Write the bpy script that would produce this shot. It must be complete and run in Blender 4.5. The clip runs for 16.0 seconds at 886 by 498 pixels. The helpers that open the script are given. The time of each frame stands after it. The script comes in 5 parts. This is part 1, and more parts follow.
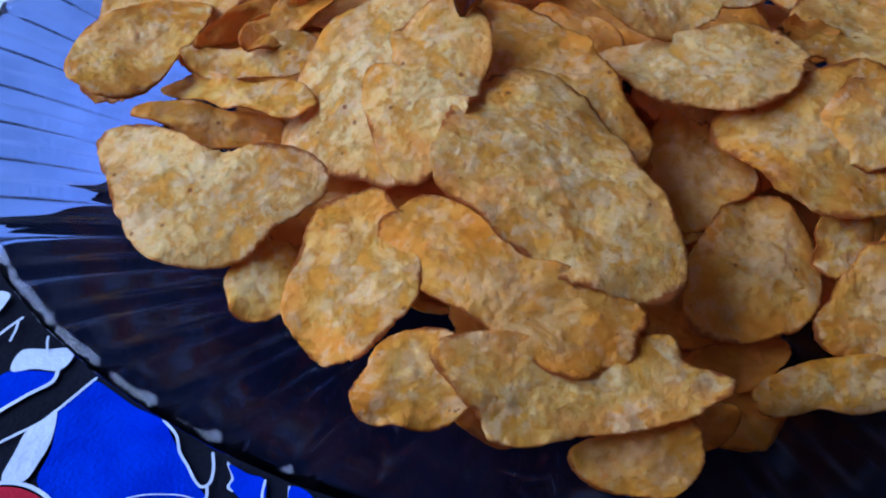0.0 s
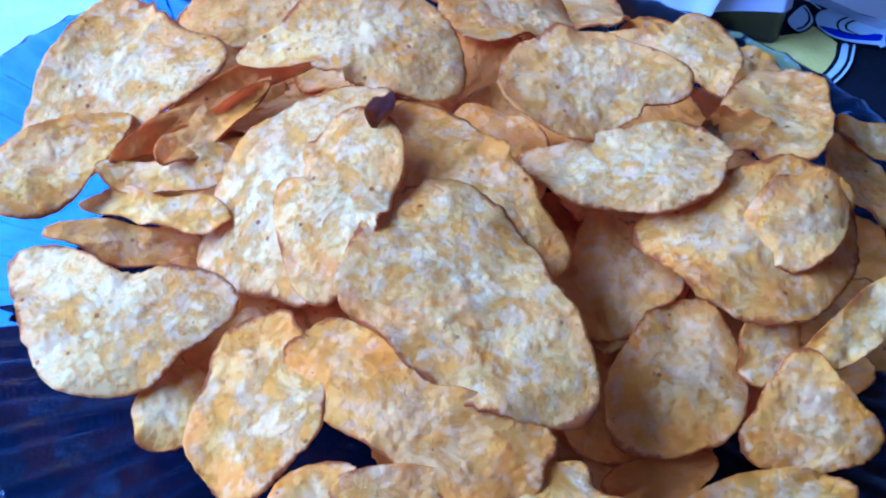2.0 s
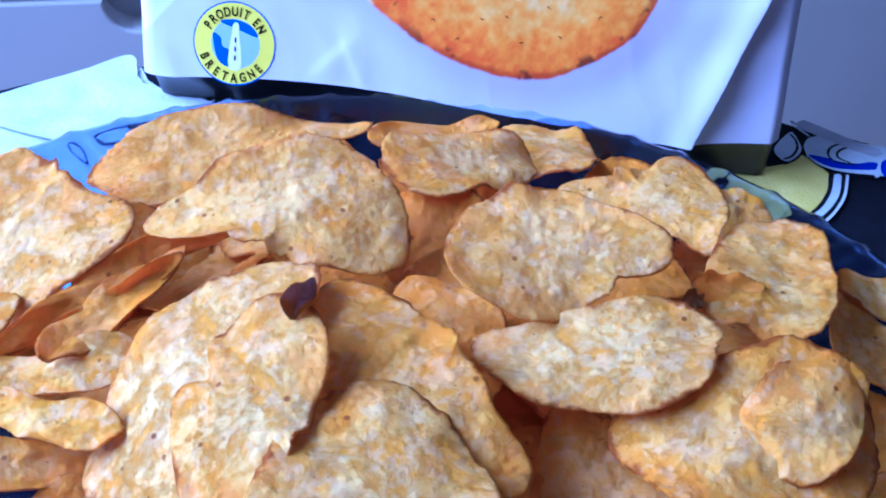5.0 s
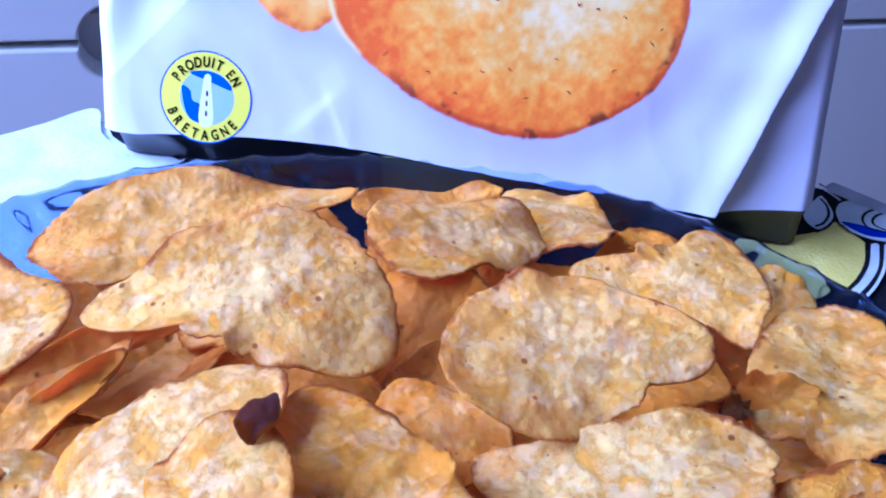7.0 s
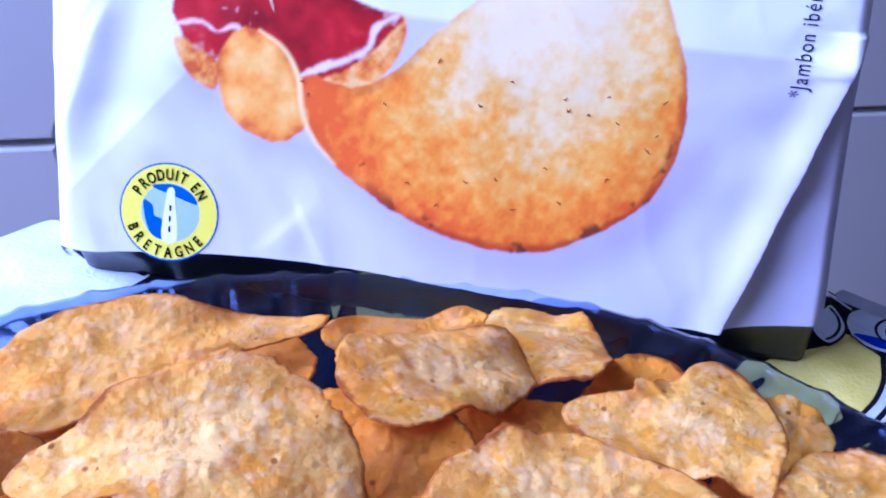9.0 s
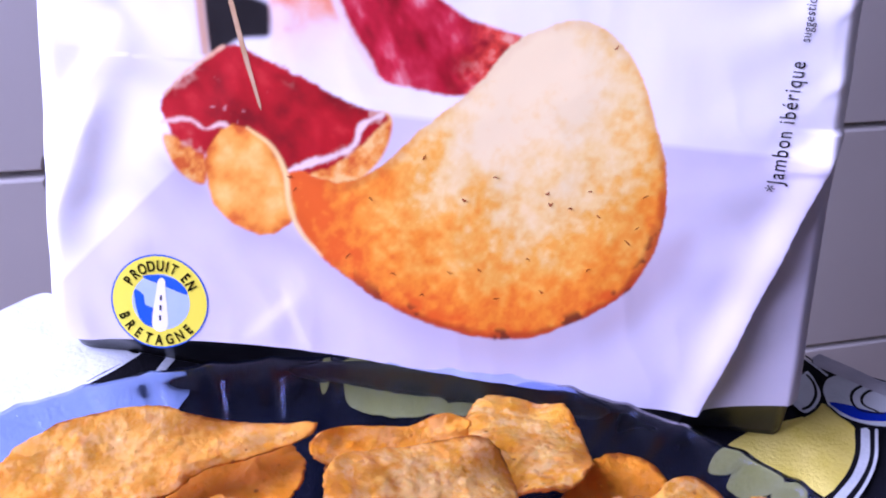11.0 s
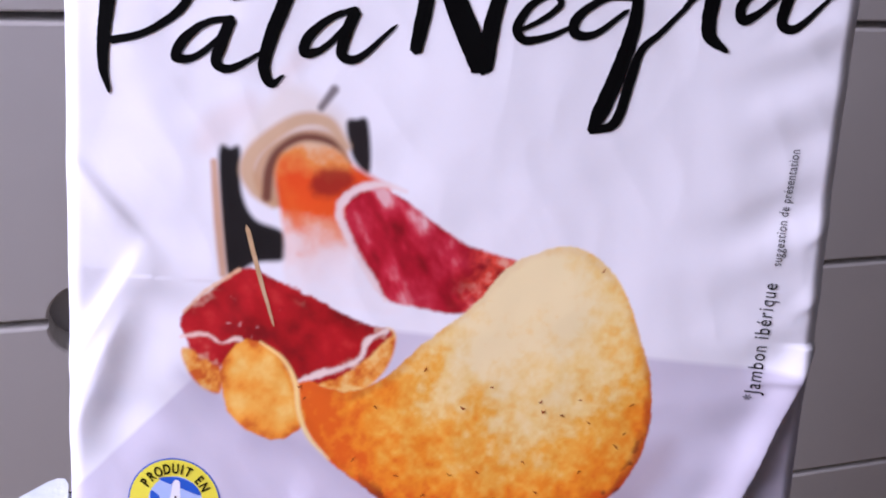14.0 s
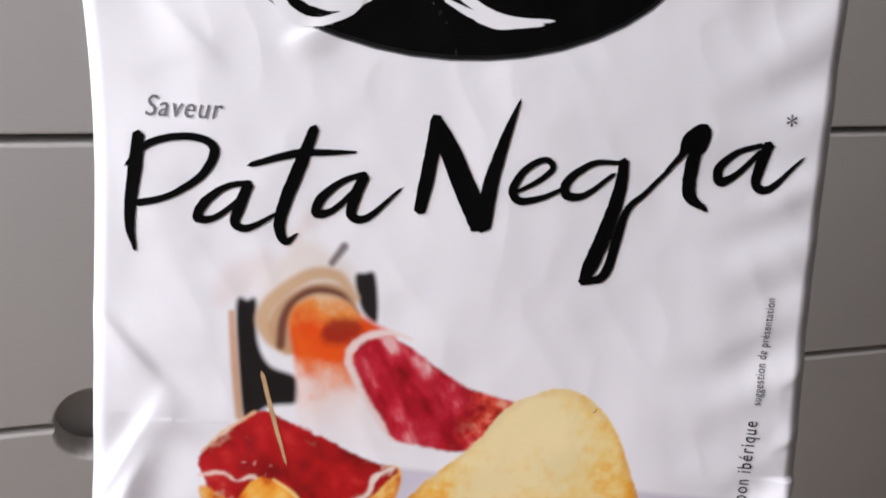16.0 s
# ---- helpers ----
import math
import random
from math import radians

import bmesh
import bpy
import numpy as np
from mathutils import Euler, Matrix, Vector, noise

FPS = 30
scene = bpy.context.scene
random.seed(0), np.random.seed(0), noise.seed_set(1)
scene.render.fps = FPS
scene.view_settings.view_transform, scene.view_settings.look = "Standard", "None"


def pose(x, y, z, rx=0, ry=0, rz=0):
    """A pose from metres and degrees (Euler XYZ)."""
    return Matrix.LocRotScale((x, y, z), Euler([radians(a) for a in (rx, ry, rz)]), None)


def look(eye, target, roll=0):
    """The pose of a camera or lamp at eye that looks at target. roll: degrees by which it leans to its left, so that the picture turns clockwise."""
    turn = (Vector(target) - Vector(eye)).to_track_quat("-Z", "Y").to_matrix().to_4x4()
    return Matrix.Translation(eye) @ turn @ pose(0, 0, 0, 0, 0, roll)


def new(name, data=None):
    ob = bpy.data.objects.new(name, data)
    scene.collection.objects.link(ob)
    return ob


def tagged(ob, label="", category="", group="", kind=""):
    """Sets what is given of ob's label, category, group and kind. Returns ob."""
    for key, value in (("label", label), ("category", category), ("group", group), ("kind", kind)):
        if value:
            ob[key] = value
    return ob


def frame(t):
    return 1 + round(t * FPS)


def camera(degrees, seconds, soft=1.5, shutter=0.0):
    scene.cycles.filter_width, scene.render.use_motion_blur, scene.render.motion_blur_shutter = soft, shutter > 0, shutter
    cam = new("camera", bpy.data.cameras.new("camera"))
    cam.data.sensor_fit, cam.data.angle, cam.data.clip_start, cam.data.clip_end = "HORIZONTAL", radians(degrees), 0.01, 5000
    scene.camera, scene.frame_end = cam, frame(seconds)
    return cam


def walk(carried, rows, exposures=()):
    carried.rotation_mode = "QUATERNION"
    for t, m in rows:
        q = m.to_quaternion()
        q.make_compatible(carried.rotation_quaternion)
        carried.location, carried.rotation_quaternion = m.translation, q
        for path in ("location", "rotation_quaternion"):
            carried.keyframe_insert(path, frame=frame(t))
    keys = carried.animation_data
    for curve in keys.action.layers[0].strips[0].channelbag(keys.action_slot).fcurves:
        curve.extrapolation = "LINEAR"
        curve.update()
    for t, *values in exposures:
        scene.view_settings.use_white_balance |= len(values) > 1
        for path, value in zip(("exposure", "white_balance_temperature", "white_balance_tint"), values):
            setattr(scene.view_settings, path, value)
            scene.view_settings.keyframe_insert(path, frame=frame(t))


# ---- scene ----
cam = camera(44.4, 16.0, 2.0)
PATH = [
    (0, (0.036, 0.038, 0.191), (0.109, 1.437, -1.236), 11.0),
    (0.5, (0.04, 0.041, 0.193), (0.109, 1.449, -1.225), 10.4),
    (1, (0.045, 0.045, 0.196), (0.1, 1.463, -1.213), 9.5),
    (1.5, (0.049, 0.049, 0.199), (0.099, 1.484, -1.194), 9.0),
    (2, (0.052, 0.053, 0.2), (0.105, 1.506, -1.172), 8.7),
    (2.5, (0.055, 0.057, 0.201), (0.113, 1.535, -1.145), 8.5),
    (3, (0.055, 0.062, 0.2), (0.129, 1.566, -1.116), 8.6),
    (3.5, (0.055, 0.068, 0.199), (0.142, 1.597, -1.089), 8.8),
    (4, (0.058, 0.076, 0.197), (0.131, 1.621, -1.071), 8.2),
    (4.5, (0.06, 0.085, 0.194), (0.114, 1.643, -1.059), 7.5),
    (7, (0.06, 0.127, 0.175), (0.113, 1.75, -0.993), 7.7),
    (7.5, (0.06, 0.135, 0.172), (0.103, 1.775, -0.972), 7.4),
    (8, (0.062, 0.143, 0.171), (0.091, 1.8, -0.948), 7.1),
    (8.5, (0.063, 0.148, 0.17), (0.09, 1.832, -0.909), 6.8),
    (9, (0.063, 0.151, 0.172), (0.106, 1.854, -0.876), 6.9),
    (11.5, (0.059, 0.165, 0.207), (0.132, 1.834, -0.893), 7.3),
    (12, (0.057, 0.167, 0.211), (0.135, 1.853, -0.862), 7.4),
    (12.5, (0.057, 0.167, 0.215), (0.13, 1.878, -0.819), 7.3),
    (13, (0.055, 0.166, 0.223), (0.139, 1.891, -0.786), 7.4),
    (13.5, (0.055, 0.166, 0.233), (0.133, 1.895, -0.77), 7.4),
    (14, (0.053, 0.162, 0.238), (0.132, 1.915, -0.722), 7.3),
    (14.5, (0.051, 0.157, 0.242), (0.136, 1.939, -0.663), 7.1),
    (15, (0.049, 0.156, 0.249), (0.141, 1.949, -0.632), 7.1),
    (15.5, (0.048, 0.155, 0.259), (0.138, 1.954, -0.61), 7.1),
    (16, (0.046, 0.154, 0.267), (0.136, 1.959, -0.59), 7.1),
]

EXPOSURES = [
    (0.0, -0.86, 4330, 28), (0.5, -0.42, 3660, 19), (1.0, -0.04, 3380, 19), (1.5, 0.12, 3320, 23),
    (3.0, 0.10, 3320, 27), (4.5, 0.17, 3600, 30), (7.0, 0.35, 3960, 38), (9.0, 0.32, 4250, 45), (11.5, 0.27, 5400, 54),
    (13.0, -0.10, 5750, 48), (15.0, -0.10, 6200, 25), (16.0, -0.20, 6600, 19),
]
walk(cam, [(t, look(eye, target, roll)) for t, eye, target, roll in PATH], EXPOSURES)

# ---- light: daylight through a window in the left wall ----
world = bpy.data.worlds.new("world")
scene.world = world
world.use_nodes = True
sky = world.node_tree.nodes.new("ShaderNodeTexSky")
sky.sky_type, sky.sun_disc, sky.sun_elevation, sky.sun_rotation = "NISHITA", False, radians(40), radians(250)
world.node_tree.links.new(sky.outputs[0], world.node_tree.nodes["Background"].inputs[0])
world.node_tree.nodes["Background"].inputs[1].default_value = 0.1
lamp = new("window_light", bpy.data.lights.new("window_light", "AREA"))
lamp.data.shape, lamp.data.size, lamp.data.size_y, lamp.data.energy = "RECTANGLE", 1.25, 0.85, 44
lamp.data.color = (0.93, 0.97, 1.0)
lamp.matrix_world = look((-0.91, 0.16, 0.66), (0.0, 0.16, 0.15))


# ---- materials ----
def material(name):
    m = bpy.data.materials.new(name)
    m.use_nodes = True
    nt = m.node_tree
    return m, nt, nt.nodes, nt.nodes["Principled BSDF"]


def noise_node(nt, scale, detail=6.0, rough=0.55, coord="Object"):
    tc = nt.nodes.new("ShaderNodeTexCoord")
    n = nt.nodes.new("ShaderNodeTexNoise")
    n.inputs["Scale"].default_value, n.inputs["Detail"].default_value, n.inputs["Roughness"].default_value = scale, detail, rough
    nt.links.new(tc.outputs[coord], n.inputs["Vector"])
    return n


def ramp_node(nt, source, stops):
    r = nt.nodes.new("ShaderNodeValToRGB")
    e = r.color_ramp.elements
    while len(e) < len(stops):
        e.new(0.5)
    for el, (p, c) in zip(e, stops):
        el.position, el.color = p, (*c, 1)
    nt.links.new(source, r.inputs[0])
    return r


def mix_node(nt, fac, a, b, mode="MIX"):
    m = nt.nodes.new("ShaderNodeMix")
    m.data_type, m.blend_type = "RGBA", mode
    for src, i in ((fac, 0), (a, 6), (b, 7)):
        if isinstance(src, (int, float)):
            m.inputs[i].default_value = src
        elif isinstance(src, tuple):
            m.inputs[i].default_value = (*src, 1)
        else:
            nt.links.new(src, m.inputs[i])
    return m.outputs[2]


def bump_node(nt, source, strength, distance, into):
    b = nt.nodes.new("ShaderNodeBump")
    b.inputs["Strength"].default_value, b.inputs["Distance"].default_value = strength, distance
    nt.links.new(source, b.inputs["Height"])
    nt.links.new(b.outputs[0], into.inputs["Normal"])
    return b


def plain(name, a, b, scale, rough, bump=0.1, dist=0.0005, spec=0.5):
    """A surface that drifts between two near colours, with a fine grain."""
    m, nt, nodes, p = material(name)
    big, fine = noise_node(nt, scale), noise_node(nt, scale * 9)
    c = ramp_node(nt, big.outputs[0], [(0.35, a), (0.65, b)])
    nt.links.new(c.outputs[0], p.inputs["Base Color"])
    p.inputs["Roughness"].default_value = rough
    p.inputs["Specular IOR Level"].default_value = spec
    bump_node(nt, fine.outputs[0], bump, dist, p)
    return m


def chip_material():
    """Fried potato: cream flesh, crisp-edged amber oil patches, pale blisters, browned broken rim, skin flecks."""
    m, nt, nodes, p = material("fried_potato")
    link = nt.links.new
    tc, info = nodes.new("ShaderNodeTexCoord"), nodes.new("ShaderNodeObjectInfo")
    shift = nodes.new("ShaderNodeVectorMath")
    shift.operation = "MULTIPLY_ADD"
    link(info.outputs["Random"], shift.inputs[0])
    shift.inputs[1].default_value = (3.1, 5.7, 9.3)
    link(tc.outputs["Object"], shift.inputs[2])

    def noise(scale, detail, rough, warp=0.0):
        n = nodes.new("ShaderNodeTexNoise")
        n.inputs["Scale"].default_value, n.inputs["Detail"].default_value, n.inputs["Roughness"].default_value = scale, detail, rough
        n.inputs["Distortion"].default_value = warp
        link(shift.outputs[0], n.inputs["Vector"])
        return n.outputs[0]

    def cells(scale, output="Distance"):
        v = nodes.new("ShaderNodeTexVoronoi")
        v.inputs["Scale"].default_value = scale
        link(shift.outputs[0], v.inputs["Vector"])
        return v.outputs[output]

    def grey(source, low, high, top=1.0):
        """From nothing at low to top at high."""
        r = nodes.new("ShaderNodeMapRange")
        r.inputs[1].default_value, r.inputs[2].default_value, r.inputs[4].default_value = low, high, top
        link(source, r.inputs[0])
        return r.outputs[0]

    def calc(op, x, y):
        q = nodes.new("ShaderNodeMath")
        q.operation, q.use_clamp = op, True
        for src, k in ((x, 0), (y, 1)):
            if isinstance(src, float):
                q.inputs[k].default_value = src
            else:
                link(src, q.inputs[k])
        return q.outputs[0]

    sep = nodes.new("ShaderNodeSeparateColor")
    link(info.outputs["Color"], sep.inputs[0])
    uv = nodes.new("ShaderNodeUVMap")
    xyz = nodes.new("ShaderNodeSeparateXYZ")
    link(uv.outputs[0], xyz.inputs[0])
    out = xyz.outputs[0]
    # flesh, warmer where the slice is fried longer
    fry = nodes.new("ShaderNodeMath")
    fry.operation = "MULTIPLY_ADD"
    link(out, fry.inputs[0])
    fry.inputs[1].default_value = 0.24
    link(noise(65, 7, 0.62), fry.inputs[2])
    col = ramp_node(nt, fry.outputs[0], [(0.50, (0.87, 0.63, 0.18)), (0.65, (0.85, 0.50, 0.05)), (0.80, (0.82, 0.32, 0.002))]).outputs[0]
    col = mix_node(nt, sep.outputs[1], col, (0.89, 0.66, 0.21))
    # oil-soaked amber patches with crisp, ragged edges, and small drops
    patch = grey(noise(100, 10, 0.74, 0.5), 0.50, 0.585, 0.82)
    col = mix_node(nt, patch, col, (0.78, 0.36, 0.001))
    drops = grey(noise(420, 7, 0.72, 0.4), 0.50, 0.60, 0.66)
    col = mix_node(nt, drops, col, (0.76, 0.34, 0.008))
    # pale starchy blisters
    blister = calc("MULTIPLY", grey(noise(300, 5, 0.62, 0.3), 0.46, 0.58, 0.58), grey(noise(120, 5, 0.6), 0.42, 0.54))
    col = mix_node(nt, blister, col, (0.90, 0.71, 0.31))
    # paprika coat, stronger on some chips; on deep ones it paints the gaps' shade
    orange_tone = grey(noise(48, 8, 0.70), 0.55, 0.62, 0.62)
    add = calc("MULTIPLY", calc("ADD", orange_tone, sep.outputs[0]), 0.84)
    col = mix_node(nt, add, col, (0.78, 0.29, 0.0005))
    # browned rim, broken up
    rim_noise = nodes.new("ShaderNodeMath")
    rim_noise.operation = "MULTIPLY_ADD"
    link(noise(90, 5, 0.7), rim_noise.inputs[0])
    rim_noise.inputs[1].default_value = 0.42
    link(out, rim_noise.inputs[2])
    col = mix_node(nt, grey(rim_noise.outputs[0], 1.13, 1.22, 0.40), col, (0.68, 0.27, 0.008))
    col = mix_node(nt, grey(rim_noise.outputs[0], 1.175, 1.22, 0.9), col, (0.27, 0.065, 0.004))
    # flecks of skin and seasoning, sparse and small
    spot = calc("MULTIPLY", grey(cells(250), 0.17, 0.10, 0.85), grey(cells(250, "Color"), 0.72, 0.75))
    col = mix_node(nt, spot, col, (0.20, 0.045, 0.012))
    speck = grey(noise(700, 2, 0.5), 0.73, 0.77, 0.8)
    col = mix_node(nt, speck, col, (0.24, 0.06, 0.012))
    col = mix_node(nt, sep.outputs[2], col, (0.030, 0.008, 0.006))
    link(col, p.inputs["Base Color"])
    rough = ramp_node(nt, noise(300, 3, 0.6), [(0.35, (0.30, 0.30, 0.30)), (0.65, (0.62, 0.62, 0.62))]).outputs[0]
    link(rough, p.inputs["Roughness"])
    p.inputs["Specular IOR Level"].default_value = 0.14
    p.inputs["Subsurface Weight"].default_value = 0.10
    p.inputs["Subsurface Radius"].default_value = (1.0, 0.38, 0.08)
    p.inputs["Subsurface Scale"].default_value = 0.002
    # crumbly grain, blisters standing up, oil patches lying a little lower
    relief = mix_node(nt, 0.40, noise(800, 7, 0.72), grey(cells(420), 0.5, 0.05))
    relief = mix_node(nt, 0.22, relief, grey(patch, 0.8, 0.0))
    bump_node(nt, relief, 0.95, 0.0012, p)
    trans = nodes.new("ShaderNodeBsdfTranslucent")
    link(mix_node(nt, 0.6, col, (1.0, 0.44, 0.001)), trans.inputs[0])
    mixs = nodes.new("ShaderNodeMixShader")
    mixs.inputs[0].default_value = 0.40
    link(p.outputs[0], mixs.inputs[1])
    link(trans.outputs[0], mixs.inputs[2])
    link(mixs.outputs[0], nodes["Material Output"].inputs[0])
    return m


def glass_material():
    m, nt, nodes, p = material("cobalt_glass")
    p.inputs["Base Color"].default_value = (0.30, 0.38, 0.66, 1)
    p.inputs["Roughness"].default_value, p.inputs["IOR"].default_value = 0.05, 1.30
    p.inputs["Transmission Weight"].default_value = 1.0
    bump_node(nt, noise_node(nt, 60, 2).outputs[0], 0.12, 0.001, p)
    return m


def film_material(name, a, b, rough, ground=None):
    m, nt, nodes, p = material(name)
    link = nt.links.new
    col = ramp_node(nt, noise_node(nt, 14).outputs[0], [(0.3, a), (0.7, b)]).outputs[0]
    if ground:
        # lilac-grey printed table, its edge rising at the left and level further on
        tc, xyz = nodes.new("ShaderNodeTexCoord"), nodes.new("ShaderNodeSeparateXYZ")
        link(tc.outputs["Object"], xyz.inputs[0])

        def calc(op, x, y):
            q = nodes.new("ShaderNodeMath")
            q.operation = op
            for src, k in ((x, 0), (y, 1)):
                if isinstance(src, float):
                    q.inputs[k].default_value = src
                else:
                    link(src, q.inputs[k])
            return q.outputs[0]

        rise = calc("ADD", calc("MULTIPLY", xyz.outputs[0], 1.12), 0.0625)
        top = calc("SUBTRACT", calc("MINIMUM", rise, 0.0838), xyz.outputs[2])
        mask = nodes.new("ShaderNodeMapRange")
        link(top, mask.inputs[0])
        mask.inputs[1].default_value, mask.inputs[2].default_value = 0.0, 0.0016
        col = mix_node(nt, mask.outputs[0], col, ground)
        ink = nodes.new("ShaderNodeAttribute")
        ink.attribute_name = "print"
        col = mix_node(nt, ink.outputs["Alpha"], col, ink.outputs["Color"])
    link(col, p.inputs["Base Color"])
    p.inputs["Roughness"].default_value = rough
    bump_node(nt, noise_node(nt, 70, 3, 0.5).outputs[0], 0.25, 0.0012, p)
    return m


def printed(name, stops, scale, rough=0.45, detail=5, spec=0.3):
    """Printed ink in mottled colours."""
    m, nt, nodes, p = material(name)
    n = noise_node(nt, scale, detail, 0.62)
    c = ramp_node(nt, n.outputs[0], stops)
    nt.links.new(c.outputs[0], p.inputs["Base Color"])
    p.inputs["Roughness"].default_value = rough
    p.inputs["Specular IOR Level"].default_value = spec
    return m


CHIP = chip_material()
GLASS = glass_material()
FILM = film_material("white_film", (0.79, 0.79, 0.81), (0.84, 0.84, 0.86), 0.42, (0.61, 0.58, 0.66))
PIC_BROWN = printed("print_brown", [(0.3, (0.24, 0.035, 0.006)), (0.7, (0.42, 0.09, 0.014))], 200)
FILM_BLACK = film_material("black_film", (0.008, 0.008, 0.009), (0.014, 0.014, 0.016), 0.3)
PIC_WOOD = printed("print_wood", [(0.3, (0.42, 0.24, 0.10)), (0.7, (0.60, 0.42, 0.24))], 120)
PIC_BLACK = printed("print_black", [(0.3, (0.002, 0.002, 0.002)), (0.7, (0.003, 0.003, 0.003))], 90, 0.7, spec=0.03)
PIC_WHITE = printed("print_white", [(0.3, (0.78, 0.78, 0.80)), (0.7, (0.82, 0.82, 0.83))], 30)
PIC_BLUE = printed("print_blue", [(0.3, (0.015, 0.09, 0.48)), (0.7, (0.02, 0.11, 0.52))], 60)
PIC_SKY = printed("print_sky", [(0.3, (0.36, 0.48, 0.78)), (0.7, (0.44, 0.55, 0.80))], 60)
PIC_YELLOW = printed("print_yellow", [(0.3, (0.78, 0.70, 0.04)), (0.7, (0.82, 0.74, 0.06))], 60)
INK = printed("black_ink", [(0.3, (0.002, 0.002, 0.002)), (0.7, (0.003, 0.003, 0.003))], 60, 0.7, spec=0.03)
INK_GREY = printed("grey_ink", [(0.3, (0.13, 0.13, 0.14)), (0.7, (0.17, 0.17, 0.18))], 60, 0.45)
CLOTH_DARK = plain("cloth_navy_black", (0.0018, 0.0022, 0.0050), (0.0040, 0.0045, 0.0090), 90, 0.9, 0.6, 0.0006, 0.15)
CLOTH_BLUE = plain("cloth_blue", (0.004, 0.020, 0.34), (0.008, 0.032, 0.42), 120, 0.9, 0.6, 0.0006, 0.15)
CLOTH_WHITE = plain("cloth_white", (0.48, 0.53, 0.55), (0.62, 0.66, 0.68), 70, 0.9, 0.6, 0.0006, 0.15)
CLOTH_YELLOW = plain("cloth_yellow", (0.66, 0.54, 0.08), (0.74, 0.62, 0.14), 90, 0.9, 0.6, 0.0006, 0.15)
CLOTH_GREY = plain("cloth_grey", (0.36, 0.36, 0.40), (0.46, 0.46, 0.50), 90, 0.9, 0.6, 0.0006, 0.15)
CLOTH_BLACK = plain("cloth_black", (0.002, 0.002, 0.004), (0.004, 0.004, 0.007), 90, 0.9, 0.6, 0.0006, 0.15)
CLOTH_RED = plain("cloth_red", (0.34, 0.008, 0.02), (0.42, 0.014, 0.03), 90, 0.9, 0.6, 0.0006, 0.15)
PAINT = plain("white_lacquer", (0.58, 0.56, 0.53), (0.64, 0.62, 0.58), 3, 0.42, 0.05)
PAINT_EDGE = plain("white_lacquer_edge", (0.60, 0.58, 0.55), (0.64, 0.62, 0.59), 6, 0.5, 0.05)
GAP = plain("gap_shade_colour", (0.05, 0.045, 0.04), (0.07, 0.06, 0.055), 10, 0.8)
WALL = plain("wall_paint", (0.20, 0.19, 0.18), (0.25, 0.24, 0.23), 2, 0.8)
CEILING = plain("ceiling_paint", (0.46, 0.45, 0.43), (0.52, 0.51, 0.49), 2, 0.85)
FLOOR = plain("floor_boards", (0.26, 0.17, 0.10), (0.34, 0.23, 0.14), 3, 0.5)
WOOD = plain("table_wood", (0.22, 0.13, 0.07), (0.30, 0.19, 0.10), 12, 0.5)


# ---- builders ----
def part(name, bm, mat, parent=None, label="", smooth=False):
    me = bpy.data.meshes.new(name)
    bm.normal_update()
    bm.to_mesh(me)
    bm.free()
    me.materials.append(mat)
    if smooth:
        for f in me.polygons:
            f.use_smooth = True
    ob = new(name, me)
    if parent:
        ob.parent = parent
    return tagged(ob, label)


def box(bm, x0, x1, y0, y1, z0, z1, bevel=0.0):
    got = bmesh.ops.create_cube(bm, size=1.0, matrix=Matrix.Translation(((x0 + x1) / 2, (y0 + y1) / 2, (z0 + z1) / 2)) @ Matrix.Diagonal((x1 - x0, y1 - y0, z1 - z0, 1)))
    if bevel:
        edges = list({e for v in got["verts"] for e in v.link_edges})
        bmesh.ops.bevel(bm, geom=edges, offset=bevel, segments=2, affect="EDGES", profile=0.6)
    return bm


def smooth_closed(points, steps=6):
    """A closed Catmull-Rom line through a few control points."""
    out, n = [], len(points)
    for i in range(n):
        a, b, c, d = (Vector(points[(i + k) % n]) for k in (-1, 0, 1, 2))
        for s in range(steps):
            t = s / steps
            out.append(0.5 * (2 * b + (c - a) * t + (2 * a - 5 * b + 4 * c - d) * t * t + (3 * b - a - 3 * c + d) * t ** 3))
    return out


def smooth_open(points, widths, steps=8):
    pts = [Vector(p) for p in points]
    pts = [2 * pts[0] - pts[1]] + pts + [2 * pts[-1] - pts[-2]]
    out, ws = [], []
    for i in range(len(points) - 1):
        a, b, c, d = pts[i:i + 4]
        for s in range(steps + (i == len(points) - 2)):
            t = s / steps
            out.append(0.5 * (2 * b + (c - a) * t + (2 * a - 5 * b + 4 * c - d) * t * t + (3 * b - a - 3 * c + d) * t ** 3))
            ws.append(widths[i] * (1 - t) + widths[i + 1] * t)
    return out, ws


def filled(points):
    """A flat mesh inside a closed line, with corners inside it too, in the plane of the first two coordinates."""
    bm = bmesh.new()
    bm.faces.new([bm.verts.new((p[0], p[1], 0)) for p in points])
    bmesh.ops.triangulate(bm, faces=bm.faces[:])
    for _ in range(6):
        long = [e for e in bm.edges if e.calc_length() > 3.6]
        if long:
            bmesh.ops.subdivide_edges(bm, edges=long, cuts=1)
            bmesh.ops.triangulate(bm, faces=[f for f in bm.faces if len(f.verts) > 3])
    return bm


